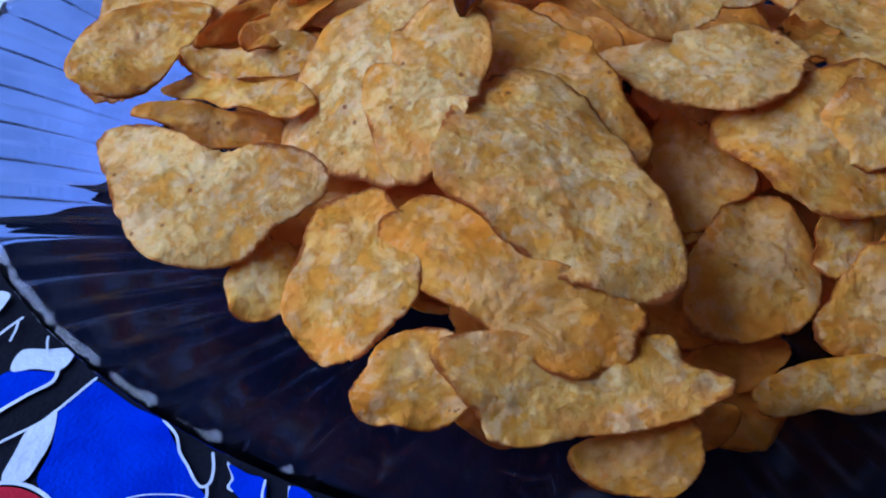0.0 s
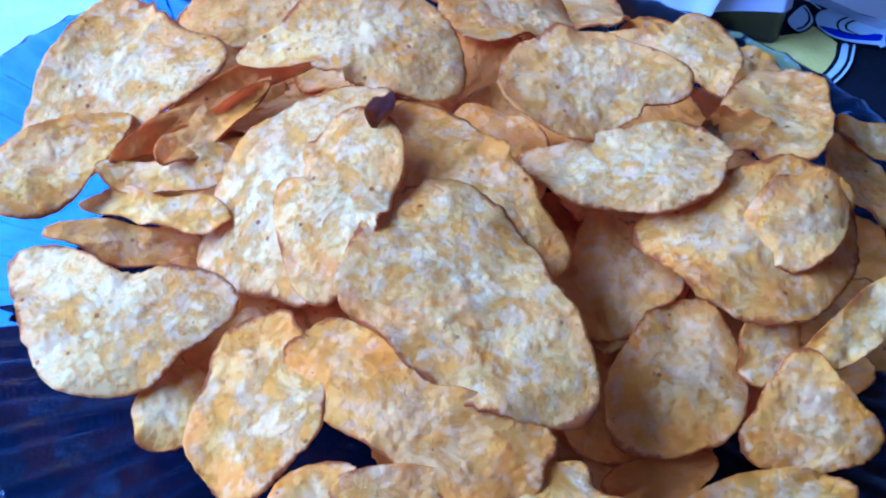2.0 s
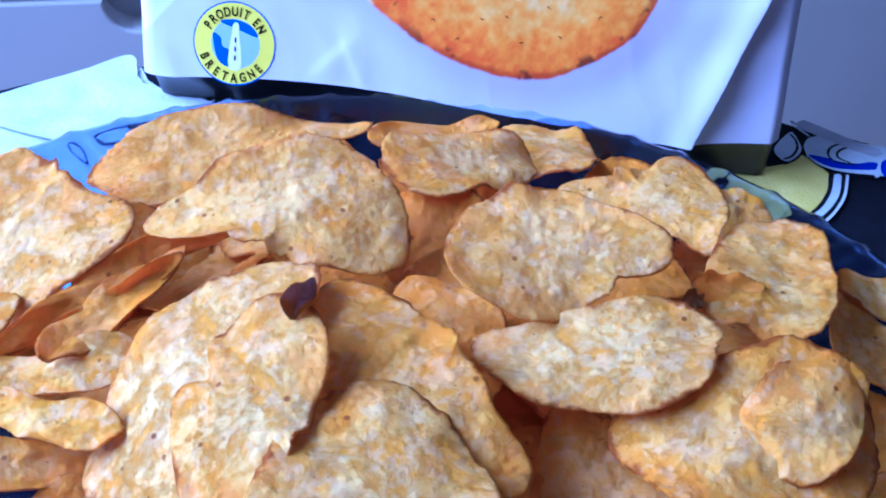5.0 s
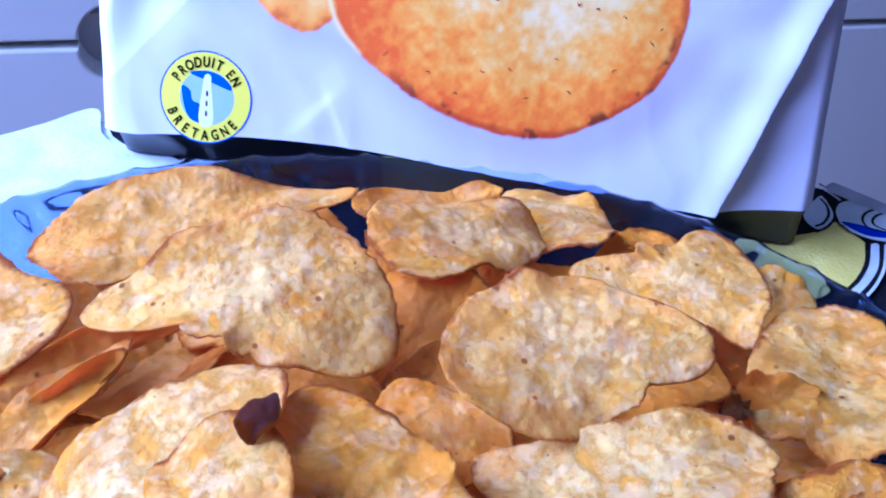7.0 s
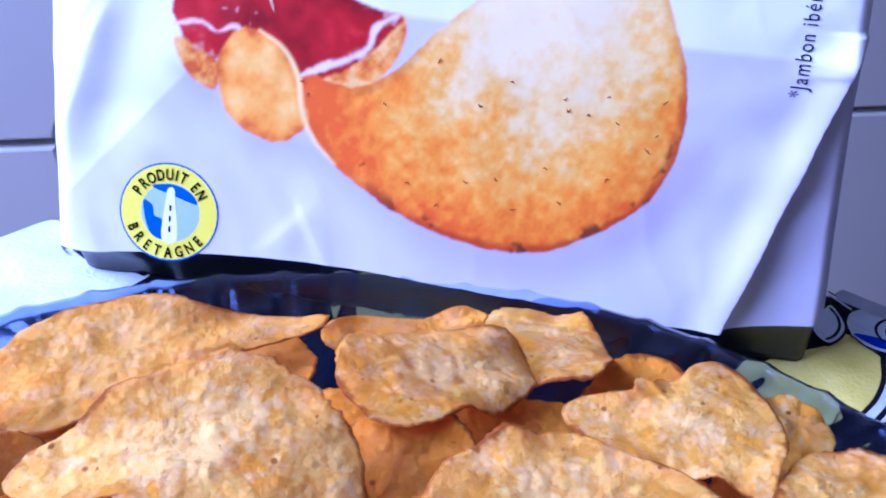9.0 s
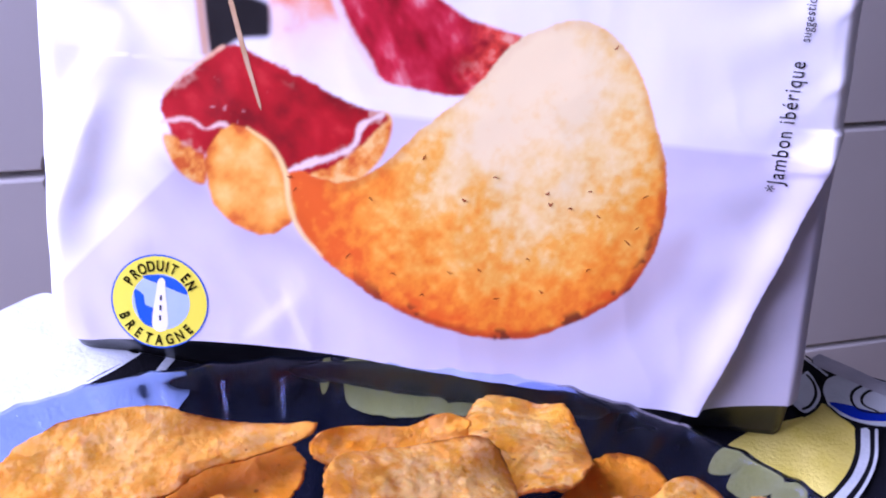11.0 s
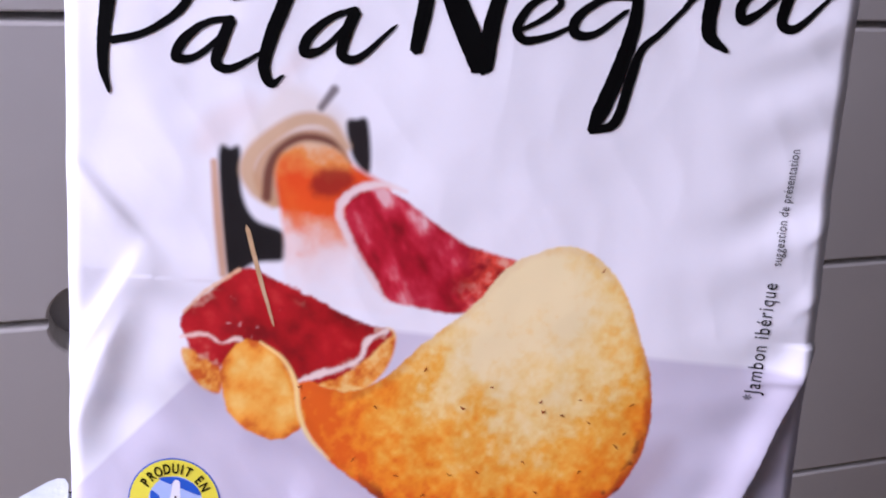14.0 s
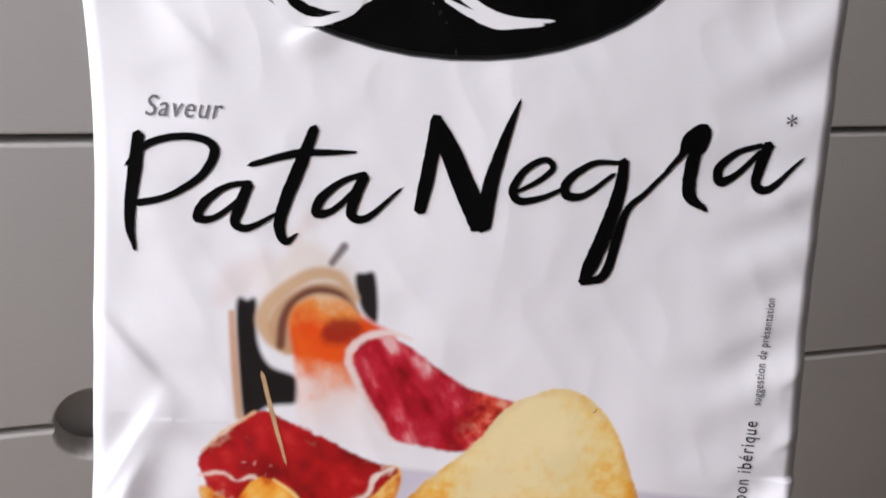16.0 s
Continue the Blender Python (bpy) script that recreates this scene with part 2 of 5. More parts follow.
def ribbon(points, widths, rough=0.0):
    bm, rows = bmesh.new(), []
    for i, (p, w) in enumerate(zip(points, widths)):
        d = points[min(i + 1, len(points) - 1)] - points[max(i - 1, 0)]
        side = Vector((-d.y, d.x)).normalized() * w / 2
        wob = rough * (noise.noise((p.x * 0.9, p.y * 0.9, 3.0)))
        a, b = p + side * (1 + wob), p - side * (1 - wob)
        rows.append((bm.verts.new((a.x, a.y, 0)), bm.verts.new((p.x, p.y, 0)), bm.verts.new((b.x, b.y, 0))))
    for (a, b, c), (d, e, f) in zip(rows, rows[1:]):
        bm.faces.new((b, a, d, e))
        bm.faces.new((c, b, e, f))
    for row, tip in ((rows[0], points[0] * 2 - points[1]), (rows[-1], points[-1] * 2 - points[-2])):
        v = bm.verts.new((tip.x, tip.y, 0))
        bm.faces.new((row[0], row[1], v))
        bm.faces.new((row[1], row[2], v))
    bmesh.ops.recalc_face_normals(bm, faces=bm.faces[:])
    return bm


# ---- room, unseen: added to enclose the light, walls dark to cut reflections ----
def room():
    x0, x1, y0, y1, z0, z1, t = -0.95, 2.0, -1.8, 1.5, -0.74, 1.75, 0.12
    tagged(part("floor", box(bmesh.new(), x0, x1, y0, y1, z0 - t, z0), FLOOR), "brown boarded floor of the room", "floor", kind="structure")
    tagged(part("ceiling", box(bmesh.new(), x0, x1, y0, y1, z1, z1 + t), CEILING), "unseen grey ceiling added to bounce light down", "ceiling", kind="structure")
    tagged(part("wall_north", box(bmesh.new(), x0, x1, y1, y1 + t, z0, z1), WALL), "unseen dark grey wall added to limit bounce light", "wall", kind="structure")
    tagged(part("wall_south", box(bmesh.new(), x0, x1, y0 - t, y0, z0, z1), WALL), "unseen dark grey wall added to limit bounce light", "wall", kind="structure")
    tagged(part("wall_east", box(bmesh.new(), x1, x1 + t, y0, y1, z0, z1), WALL), "unseen dark grey wall added to limit bounce light", "wall", kind="structure")
    bm = bmesh.new()
    box(bm, x0 - t, x0, y0, -0.50, z0, z1)
    box(bm, x0 - t, x0, 0.82, y1, z0, z1)
    box(bm, x0 - t, x0, -0.50, 0.82, z0, 0.20)
    box(bm, x0 - t, x0, -0.50, 0.82, 1.12, z1)
    tagged(part("wall_west", bm, WALL), "unseen dark grey wall added around a wide window opening", "wall", kind="structure")


room()


# ---- chest of drawers behind the table ----
def chest():
    thing = new("drawer_chest")
    tagged(thing, "white lacquered chest of drawers with round finger holes", "chest of drawers")
    thing.matrix_world = pose(0.06, 0.69, 0, 0, 0, math.degrees(math.atan(0.35)))
    joints = [-0.62, -0.452, -0.268, -0.084, 0.077, 0.245, 0.41]
    hole_x, hole_r, gap, thick = -0.1725, 0.0195, 0.0022, 0.019
    left, right = -0.62, 0.72
    for k, (low, high) in enumerate(zip(joints, joints[1:])):
        a, b = low + gap, high - gap
        line = []

        line.append((left, a))
        if abs(low + 0.084) < 0.001:
            for i in range(15):
                ang = math.pi * i / 14
                line.append((hole_x - hole_r * math.cos(ang), a + hole_r * math.sin(ang)))
        line += [(right, a), (right, b)]
        if abs(high + 0.084) < 0.001:
            for i in range(15):
                ang = math.pi * i / 14
                line.append((hole_x + hole_r * math.cos(ang), b - hole_r * math.sin(ang)))
        line.append((left, b))
        bm = bmesh.new()
        f = bm.faces.new([bm.verts.new((x, 0, z)) for x, z in line])
        got = bmesh.ops.extrude_face_region(bm, geom=[f])
        bmesh.ops.translate(bm, verts=[v for v in got["geom"] if isinstance(v, bmesh.types.BMVert)], vec=(0, thick, 0))
        bmesh.ops.recalc_face_normals(bm, faces=bm.faces[:])
        sharp = [e for e in bm.edges if all(abs(v.co.y) < 1e-6 for v in e.verts)]
        bmesh.ops.bevel(bm, geom=sharp, offset=0.0016, segments=2, affect="EDGES", profile=0.5)
        part("drawer_front", bm, PAINT, thing)
    # inner boards seen through the holes and gaps
    for low, high in zip(joints, joints[1:]):
        part("inner_board", box(bmesh.new(), left + 0.02, right - 0.02, thick + 0.006, thick + 0.018, low + 0.010, high + 0.006), PAINT_EDGE, thing)
    # carcass coloured near black: the shade inside the gaps is painted in
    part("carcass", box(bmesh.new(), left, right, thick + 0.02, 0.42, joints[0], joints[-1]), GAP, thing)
    bm = bmesh.new()
    box(bm, left - 0.02, left, 0.0, 0.43, -0.74, joints[-1], 0.002)
    box(bm, right, right + 0.02, 0.0, 0.43, -0.74, joints[-1], 0.002)
    box(bm, left - 0.02, right + 0.02, 0.0, 0.43, joints[-1], joints[-1] + 0.02, 0.002)
    part("case", bm, PAINT, thing)
    part("plinth", box(bmesh.new(), left, right, 0.02, 0.42, -0.74, joints[0]), PAINT, thing)


chest()

# ---- round table and its cloth ----
TABLE_X, TABLE_Y, TABLE_R = 0.086, 0.182, 0.264


def table():
    thing = new("side_table")
    tagged(thing, "small round wooden side table under a printed cloth", "table")
    thing.location = (TABLE_X, TABLE_Y, 0)
    bm = bmesh.new()
    bmesh.ops.create_cone(bm, cap_ends=True, segments=64, radius1=TABLE_R - 0.006, radius2=TABLE_R - 0.006, depth=0.022, matrix=Matrix.Translation((0, 0, -0.014)))
    part("tabletop", bm, WOOD, thing)
    for k in range(4):
        bm = bmesh.new()
        a = math.pi / 4 + k * math.pi / 2
        bmesh.ops.create_cone(bm, cap_ends=True, segments=16, radius1=0.014, radius2=0.02, depth=0.716, matrix=Matrix.Translation((0.17 * math.cos(a), 0.17 * math.sin(a), -0.382)))
        part("leg", bm, WOOD, thing)


def cloth_height(x, y):
    return 0.0007 * noise.noise((x * 30, y * 30, 1.0)) + 0.0006 * noise.noise((x * 75, y * 75, 7.0))


def tablecloth():
    bm = bmesh.new()
    rings, seg, grid = 44, 120, []
    for i in range(rings + 12):
        row = []
        for j in range(seg):
            a = 2 * math.pi * j / seg
            if i <= rings:
                r, z = TABLE_R * i / rings, 0.0
            else:
                k = i - rings
                r = TABLE_R + 0.004 * min(k, 3) + 0.010 * math.sin(9 * a + 1.3) * (k / 12) ** 1.2
                z = -0.0015 * k * k if k < 4 else -0.0135 - 0.014 * (k - 3)
            x, y = TABLE_X + r * math.cos(a), TABLE_Y + r * math.sin(a)
            row.append(bm.verts.new((x, y, z + cloth_height(x, y))))
        grid.append(row)
    for a, b in zip(grid[1:], grid[2:]):
        for j in range(seg):
            bm.faces.new((a[j], b[j], b[(j + 1) % seg], a[(j + 1) % seg]))
    centre = bm.verts.new((TABLE_X, TABLE_Y, cloth_height(TABLE_X, TABLE_Y)))
    for j in range(seg):
        bm.faces.new((centre, grid[1][j], grid[1][(j + 1) % seg]))
    for v in grid[0]:
        bm.verts.remove(v)
    ob = part("tablecloth", bm, CLOTH_DARK, smooth=True)
    return tagged(ob, "dark cotton tablecloth printed with blue, white and yellow motifs", "tablecloth")


table()
CLOTH = tablecloth()
cloth_layer = [0]


def lay(bm, lift):
    for v in bm.verts:
        x, y = v.co.x / 1000, v.co.y / 1000
        v.co = (x, y, cloth_height(x, y) + lift)
    bmesh.ops.recalc_face_normals(bm, faces=bm.faces[:])
    if bm.faces and sum(f.normal.z for f in bm.faces) < 0:
        bmesh.ops.reverse_faces(bm, faces=bm.faces[:])
    return bm


def cloth_shape(name, points, mat):
    cloth_layer[0] += 1
    part(name, lay(filled(smooth_closed(points, 4)), 0.0006 + 0.00003 * cloth_layer[0]), mat, CLOTH)


def cloth_stroke(name, points, widths, mat):
    cloth_layer[0] += 1
    part(name, lay(ribbon(*smooth_open(points, widths)), 0.0006 + 0.00003 * cloth_layer[0]), mat, CLOTH)


cloth_shape("pale_field", [(-165, 300), (-150, 215), (-66, 206), (-38, 230), (-22, 300), (2, 368), (4, 392), (-30, 404), (-41, 416), (-60, 398), (-110, 350)], CLOTH_WHITE)
cloth_shape('blue_patch', [(-23.4, 170.7), (-26.0, 165.7), (-27.9, 161.8), (-26.5, 153.9), (-26.8, 146.0), (-23.0, 142.9), (-20.0, 140.3), (5.8, 144.6), (3.7, 149.7), (0.2, 153.9), (-4.1, 159.8), (-7.1, 163.5), (-13.3, 165.9), (-18.9, 168.9)], CLOTH_BLUE)
cloth_shape('blue_patch', [(-45.2, 164.3), (-42.3, 169.0), (-39.4, 170.6), (-31.8, 171.2), (-32.2, 168.5), (-36.1, 164.6), (-40.1, 159.9)], CLOTH_BLUE)
cloth_shape('white_bar', [(-40.3, 175.8), (-35.1, 177.0), (-31.0, 178.1), (-29.4, 176.0), (-31.1, 172.0), (-36.2, 171.6), (-40.7, 170.4)], CLOTH_WHITE)
cloth_stroke('white_line', [(-31.3, 172.5), (-31.5, 168.9), (-35.5, 164.7), (-39.9, 159.4)], (0.8, 0.8, 0.8, 0.8), CLOTH_WHITE)
cloth_stroke('white_line', [(-38.1, 151.6), (-34.0, 155.6), (-30.2, 159.3), (-26.8, 164.6), (-23.3, 171.2)], (0.6, 0.6, 0.6, 0.6, 0.6), CLOTH_WHITE)
cloth_shape('white_bar', [(-32.4, 156.9), (-30.2, 159.3), (-28.3, 162.3), (-27.1, 155.8), (-27.7, 150.4), (-29.0, 145.4), (-33.2, 144.9), (-33.0, 151.4)], CLOTH_WHITE)
cloth_shape('red_disc', [(-35.6, 142.3), (-31.9, 143.6), (-28.0, 143.5), (-23.8, 141.5), (-24.0, 136.7), (-29.6, 134.6), (-36.3, 135.8)], CLOTH_RED)
cloth_stroke('white_line', [(-35.9, 143.0), (-32.2, 144.5), (-28.1, 144.5), (-24.1, 143.0), (-21.4, 140.7)], (0.9, 0.9, 0.9, 0.9, 0.9), CLOTH_WHITE)
cloth_stroke('white_line', [(-6.8, 163.4), (-3.5, 160.4), (-1.9, 156.8), (0.4, 153.9), (2.7, 150.8), (4.4, 149.8), (5.6, 151.3), (5.5, 154.4), (4.6, 157.6)], (0.6, 0.6, 0.6, 0.6, 0.6, 0.6, 0.6, 0.6, 0.6), CLOTH_WHITE)
cloth_stroke('white_line', [(5.1, 150.4), (5.6, 148.3), (5.5, 145.8)], (0.6, 0.6, 0.6), CLOTH_WHITE)
cloth_stroke('white_line', [(8.1, 155.9), (9.7, 152.9), (9.3, 150.6), (11.8, 149.7), (14.5, 147.9)], (0.6, 0.6, 0.6, 0.6, 0.6), CLOTH_WHITE)
cloth_shape('blue_patch', [(8.3, 155.7), (12.5, 154.3), (16.1, 153.3), (16.8, 147.0), (14.0, 147.2), (9.7, 150.7), (9.9, 152.8)], CLOTH_BLUE)
cloth_stroke('white_line', [(16.1, 153.3), (16.1, 150.1), (16.8, 147.7)], (0.5, 0.5, 0.5), CLOTH_WHITE)
cloth_stroke('white_line', [(21.1, 152.6), (21.4, 150.3), (22.3, 147.9)], (0.5, 0.5, 0.5), CLOTH_WHITE)
cloth_shape('blue_patch', [(21.2, 152.6), (24.9, 151.9), (27.1, 148.7), (22.4, 147.3)], CLOTH_BLUE)
cloth_stroke('white_line', [(-46.7, 177.5), (-44.9, 181.0), (-43.0, 184.2)], (0.6, 0.6, 0.6), CLOTH_WHITE)
cloth_stroke('white_line', [(-43.3, 177.6), (-43.2, 180.6), (-43.5, 183.2)], (0.5, 0.5, 0.5), CLOTH_WHITE)
cloth_shape('white_bar', [(-50.8, 185.5), (-50.6, 189.7), (-49.7, 190.7), (-47.8, 190.0), (-47.9, 186.9), (-48.9, 184.1)], CLOTH_WHITE)
cloth_stroke('white_line', [(-36.0, 180.0), (-35.7, 178.4), (-35.1, 176.7)], (0.5, 0.5, 0.5), CLOTH_WHITE)
cloth_stroke('white_line', [(-8.9, 144.6), (-5.5, 146.0), (-0.2, 147.0), (3.6, 146.8)], (0.3, 0.3, 0.3, 0.3), CLOTH_WHITE)
cloth_shape('yellow_disc', [(150.6, 379.5), (162.4, 390.9), (179.0, 398.9), (186.1, 405.4), (189.6, 401.1), (193.5, 395.1), (190.3, 385.8), (184.8, 375.6), (173.4, 365.2), (158.0, 363.2), (151.1, 370.3)], CLOTH_YELLOW)
cloth_stroke('ring_arc', [(194.0, 395.2), (191.3, 385.9), (186.1, 376.3), (178.4, 366.7)], (2.1, 2.1, 2.1, 2.1), CLOTH_BLACK)
cloth_stroke('ring_arc', [(196.3, 395.5), (192.9, 385.1), (187.5, 375.3), (179.7, 365.9)], (2.8, 2.8, 2.8, 2.8), CLOTH_WHITE)
cloth_stroke('ring_arc', [(198.2, 395.8), (194.6, 384.2), (189.3, 375.1), (181.3, 365.1)], (1.5, 1.5, 1.5, 1.5), CLOTH_BLACK)
cloth_stroke('ring_arc', [(199.4, 395.9), (195.6, 384.3), (190.2, 374.6), (182.3, 364.3)], (0.9, 0.9, 0.9, 0.9), CLOTH_WHITE)
cloth_shape('white_oval', [(185.0, 419.5), (186.7, 415.4), (186.9, 409.7), (183.9, 403.7), (179.3, 400.2), (176.8, 407.0)], CLOTH_WHITE)
cloth_stroke('ring_arc', [(184.8, 417.7), (185.9, 413.8), (185.1, 408.7), (182.2, 403.7), (179.4, 401.6)], (0.9, 0.9, 0.9, 0.9, 0.9), CLOTH_BLACK)
cloth_stroke('ring_arc', [(186.0, 419.4), (187.9, 413.6), (186.5, 407.2), (183.1, 401.9), (178.9, 398.5)], (0.7, 0.7, 0.7, 0.7, 0.7), CLOTH_BLACK)
cloth_stroke('ring_arc', [(186.9, 427.0), (190.1, 423.2), (193.1, 419.7)], (0.9, 0.9, 0.9), CLOTH_BLACK)
cloth_stroke('ring_arc', [(186.4, 425.3), (189.2, 421.5), (191.6, 418.2)], (0.9, 0.9, 0.9), CLOTH_WHITE)
cloth_stroke('ring_arc', [(185.9, 423.4), (188.2, 420.0), (189.7, 416.4)], (0.9, 0.9, 0.9), CLOTH_BLACK)
cloth_shape('white_oval', [(187.8, 411.0), (190.4, 416.5), (196.7, 420.0), (203.6, 419.7), (209.7, 417.8), (221.9, 416.5), (217.9, 400.3), (208.7, 398.1), (198.6, 397.7), (191.0, 400.1), (187.5, 404.4)], CLOTH_WHITE)
cloth_shape('blue_crescent', [(188.2, 405.7), (194.4, 406.1), (200.7, 404.6), (211.4, 406.1), (210.1, 401.4), (199.2, 399.6), (192.8, 400.6)], CLOTH_BLUE)
cloth_stroke('ring_arc', [(211.5, 417.0), (204.6, 417.3), (198.2, 413.3), (195.9, 408.5), (197.3, 404.3), (203.8, 403.6)], (0.9, 0.9, 0.9, 0.9, 0.9, 0.9), CLOTH_BLACK)
cloth_shape('white_oval', [(199.0, 410.2), (203.6, 414.1), (210.8, 414.6), (212.6, 409.7), (206.8, 404.9), (199.8, 404.5)], CLOTH_WHITE)
cloth_stroke('ring_arc', [(210.8, 414.6), (204.3, 414.4), (199.9, 410.8), (199.1, 407.0), (202.3, 404.3)], (0.9, 0.9, 0.9, 0.9, 0.9), CLOTH_BLACK)
cloth_stroke('ring_arc', [(187.1, 404.1), (187.7, 411.5), (191.1, 417.6), (196.9, 420.8), (204.0, 420.8), (212.2, 418.9)], (0.7, 0.7, 0.7, 0.7, 0.7, 0.7), CLOTH_BLACK)
cloth_stroke('ring_arc', [(187.6, 403.7), (190.7, 399.2), (198.2, 396.5), (208.3, 396.9)], (0.8, 0.8, 0.8, 0.8), CLOTH_BLACK)
cloth_stroke('ring_arc', [(215.8, 417.1), (213.9, 407.4), (209.4, 397.3)], (1.8, 1.8, 1.8), CLOTH_WHITE)
cloth_shape('blue_bar', [(214.9, 408.0), (225.7, 407.3), (222.8, 397.4), (212.1, 397.7)], CLOTH_BLUE)
cloth_stroke('grey_band', [(189.6, 425.5), (198.8, 420.4), (213.8, 412.5)], (7, 7, 7), CLOTH_GREY)
cloth_shape('yellow_disc', [(44.9, 400.9), (60.8, 405.7), (77.3, 405.7), (93.8, 402.0), (93.5, 389.0), (71.6, 381.5), (49.9, 382.9)], CLOTH_YELLOW)
cloth_shape('yellow_disc', [(151.4, 380.9), (161.8, 379.1), (170.9, 372.2), (170.1, 362.8), (157.9, 360.7), (149.0, 368.3)], CLOTH_YELLOW)
cloth_shape('pale_field', [(-80.0, 375.8), (-54.1, 409.2), (-42.4, 420.3), (-34.5, 403.4), (-10.2, 396.1), (-20.2, 382.1), (-40.8, 364.6)], CLOTH_WHITE)
cloth_shape('black_wedge', [(-21.3, 380.8), (-10.2, 396.1), (1.0, 402.6), (31.1, 405.8), (34.2, 384.2), (15.6, 384.9), (-6.7, 382.4)], CLOTH_BLACK)
cloth_stroke('white_line', [(-4.3, 383.9), (-2.7, 390.9), (-0.8, 397.5)], (2.2, 2.4, 2.6), CLOTH_WHITE)
cloth_stroke('white_line', [(-22.5, 379.6), (-15.9, 388.3), (-10.3, 396.5)], (0.9, 0.9, 0.9), CLOTH_WHITE)


# ---- fluted glass plate ----
PLATE_X, PLATE_Y, PLATE_R = 0.065, 0.260, 0.131


def plate_height(r):
    f = r / PLATE_R
    if f < 0.56:
        return 0.0045
    u = (f - 0.56) / 0.44
    return 0.0045 + 0.0160 * (u * u * (3 - 2 * u) * 0.45 + u * 0.55)


def plate():
    bm = bmesh.new()
    seg, rings, ribs = 672, 44, 56
    top, bottom = [], []
    for i in range(rings + 1):
        f = i / rings
        ta, ba = [], []
        for j in range(seg):
            a = 2 * math.pi * j / seg
            phase = (a * ribs / (2 * math.pi) + 0.9 * f) % 1.0 - 0.5
            wave = math.exp(-(phase / 0.15) ** 2)
            deep = max(0.0, (f - 0.50) / 0.50)
            r = PLATE_R * f * (1 + 0.002 * wave * deep ** 2)
            z = plate_height(PLATE_R * f) + 0.0017 * wave * deep ** 0.5 * (1 - 0.55 * deep ** 3)
            x, y = 1.068 * r * math.cos(a), 0.938 * r * math.sin(a)
            ta.append(bm.verts.new((x, y, z + 0.0016 if i < rings else z)))
            under = 0.0004 if i == rings else 0.0012 + 0.0009 * wave * deep
            ba.append(bm.verts.new((x, y, plate_height(PLATE_R * f) - under)))
        top.append(ta)
        bottom.append(ba)
    for g, flip in ((top, False), (bottom, True)):
        for a, b in zip(g[1:], g[2:]):
            for j in range(seg):
                q = (a[j], b[j], b[(j + 1) % seg], a[(j + 1) % seg])
                bm.faces.new(q[::-1] if flip else q)
        bm.faces.new(g[1][::-1] if flip else g[1])
    for j in range(seg):
        k = (j + 1) % seg
        bm.faces.new((top[-1][j], bottom[-1][j], bottom[-1][k], top[-1][k]))
    for v in top[0] + bottom[0]:
        bm.verts.remove(v)
    bmesh.ops.recalc_face_normals(bm, faces=bm.faces[:])
    ob = part("plate", bm, GLASS, smooth=True)
    ob.matrix_world = pose(PLATE_X, PLATE_Y, 0, 0, 0, 5)
    ob.visible_shadow = False
    tagged(ob, "oval cobalt blue glass plate with a fluted rim", "plate")


plate()


# ---- bag ----
def bag_left(z):
    return -0.0285 + 0.0014 * max(0, 1 - z / 0.12) - 0.045 * max(0, z - 0.02) - 1.2 * max(0, z - 0.14) ** 2


def bag_right(z):
    return 0.1707 - 0.07 * z if z < 0.14 else 0.1609 - 0.05 * (z - 0.14)


# lines where the film is folded sharply: ends, width, height
CREASES = (
    (-0.031, 0.060, -0.013, 0.093, 0.0045, 0.0032), (-0.031, 0.048, -0.016, 0.078, 0.004, 0.0026), (-0.030, 0.040, -0.020, 0.066, 0.004, 0.0020),
    (-0.033, 0.118, -0.012, 0.098, 0.003, 0.0020), (0.024, 0.024, 0.036, 0.036, 0.003, 0.0007),
    (0.040, 0.023, 0.032, 0.038, 0.0025, 0.0007), (0.166, 0.083, 0.150, 0.080, 0.0022, 0.0014), (0.166, 0.104, 0.157, 0.099, 0.0022, 0.0010),
    (0.164, 0.122, 0.156, 0.116, 0.002, 0.0008), (0.014, 0.190, 0.024, 0.196, 0.003, 0.0012), (-0.020, 0.196, -0.004, 0.184, 0.003, 0.0012),
)


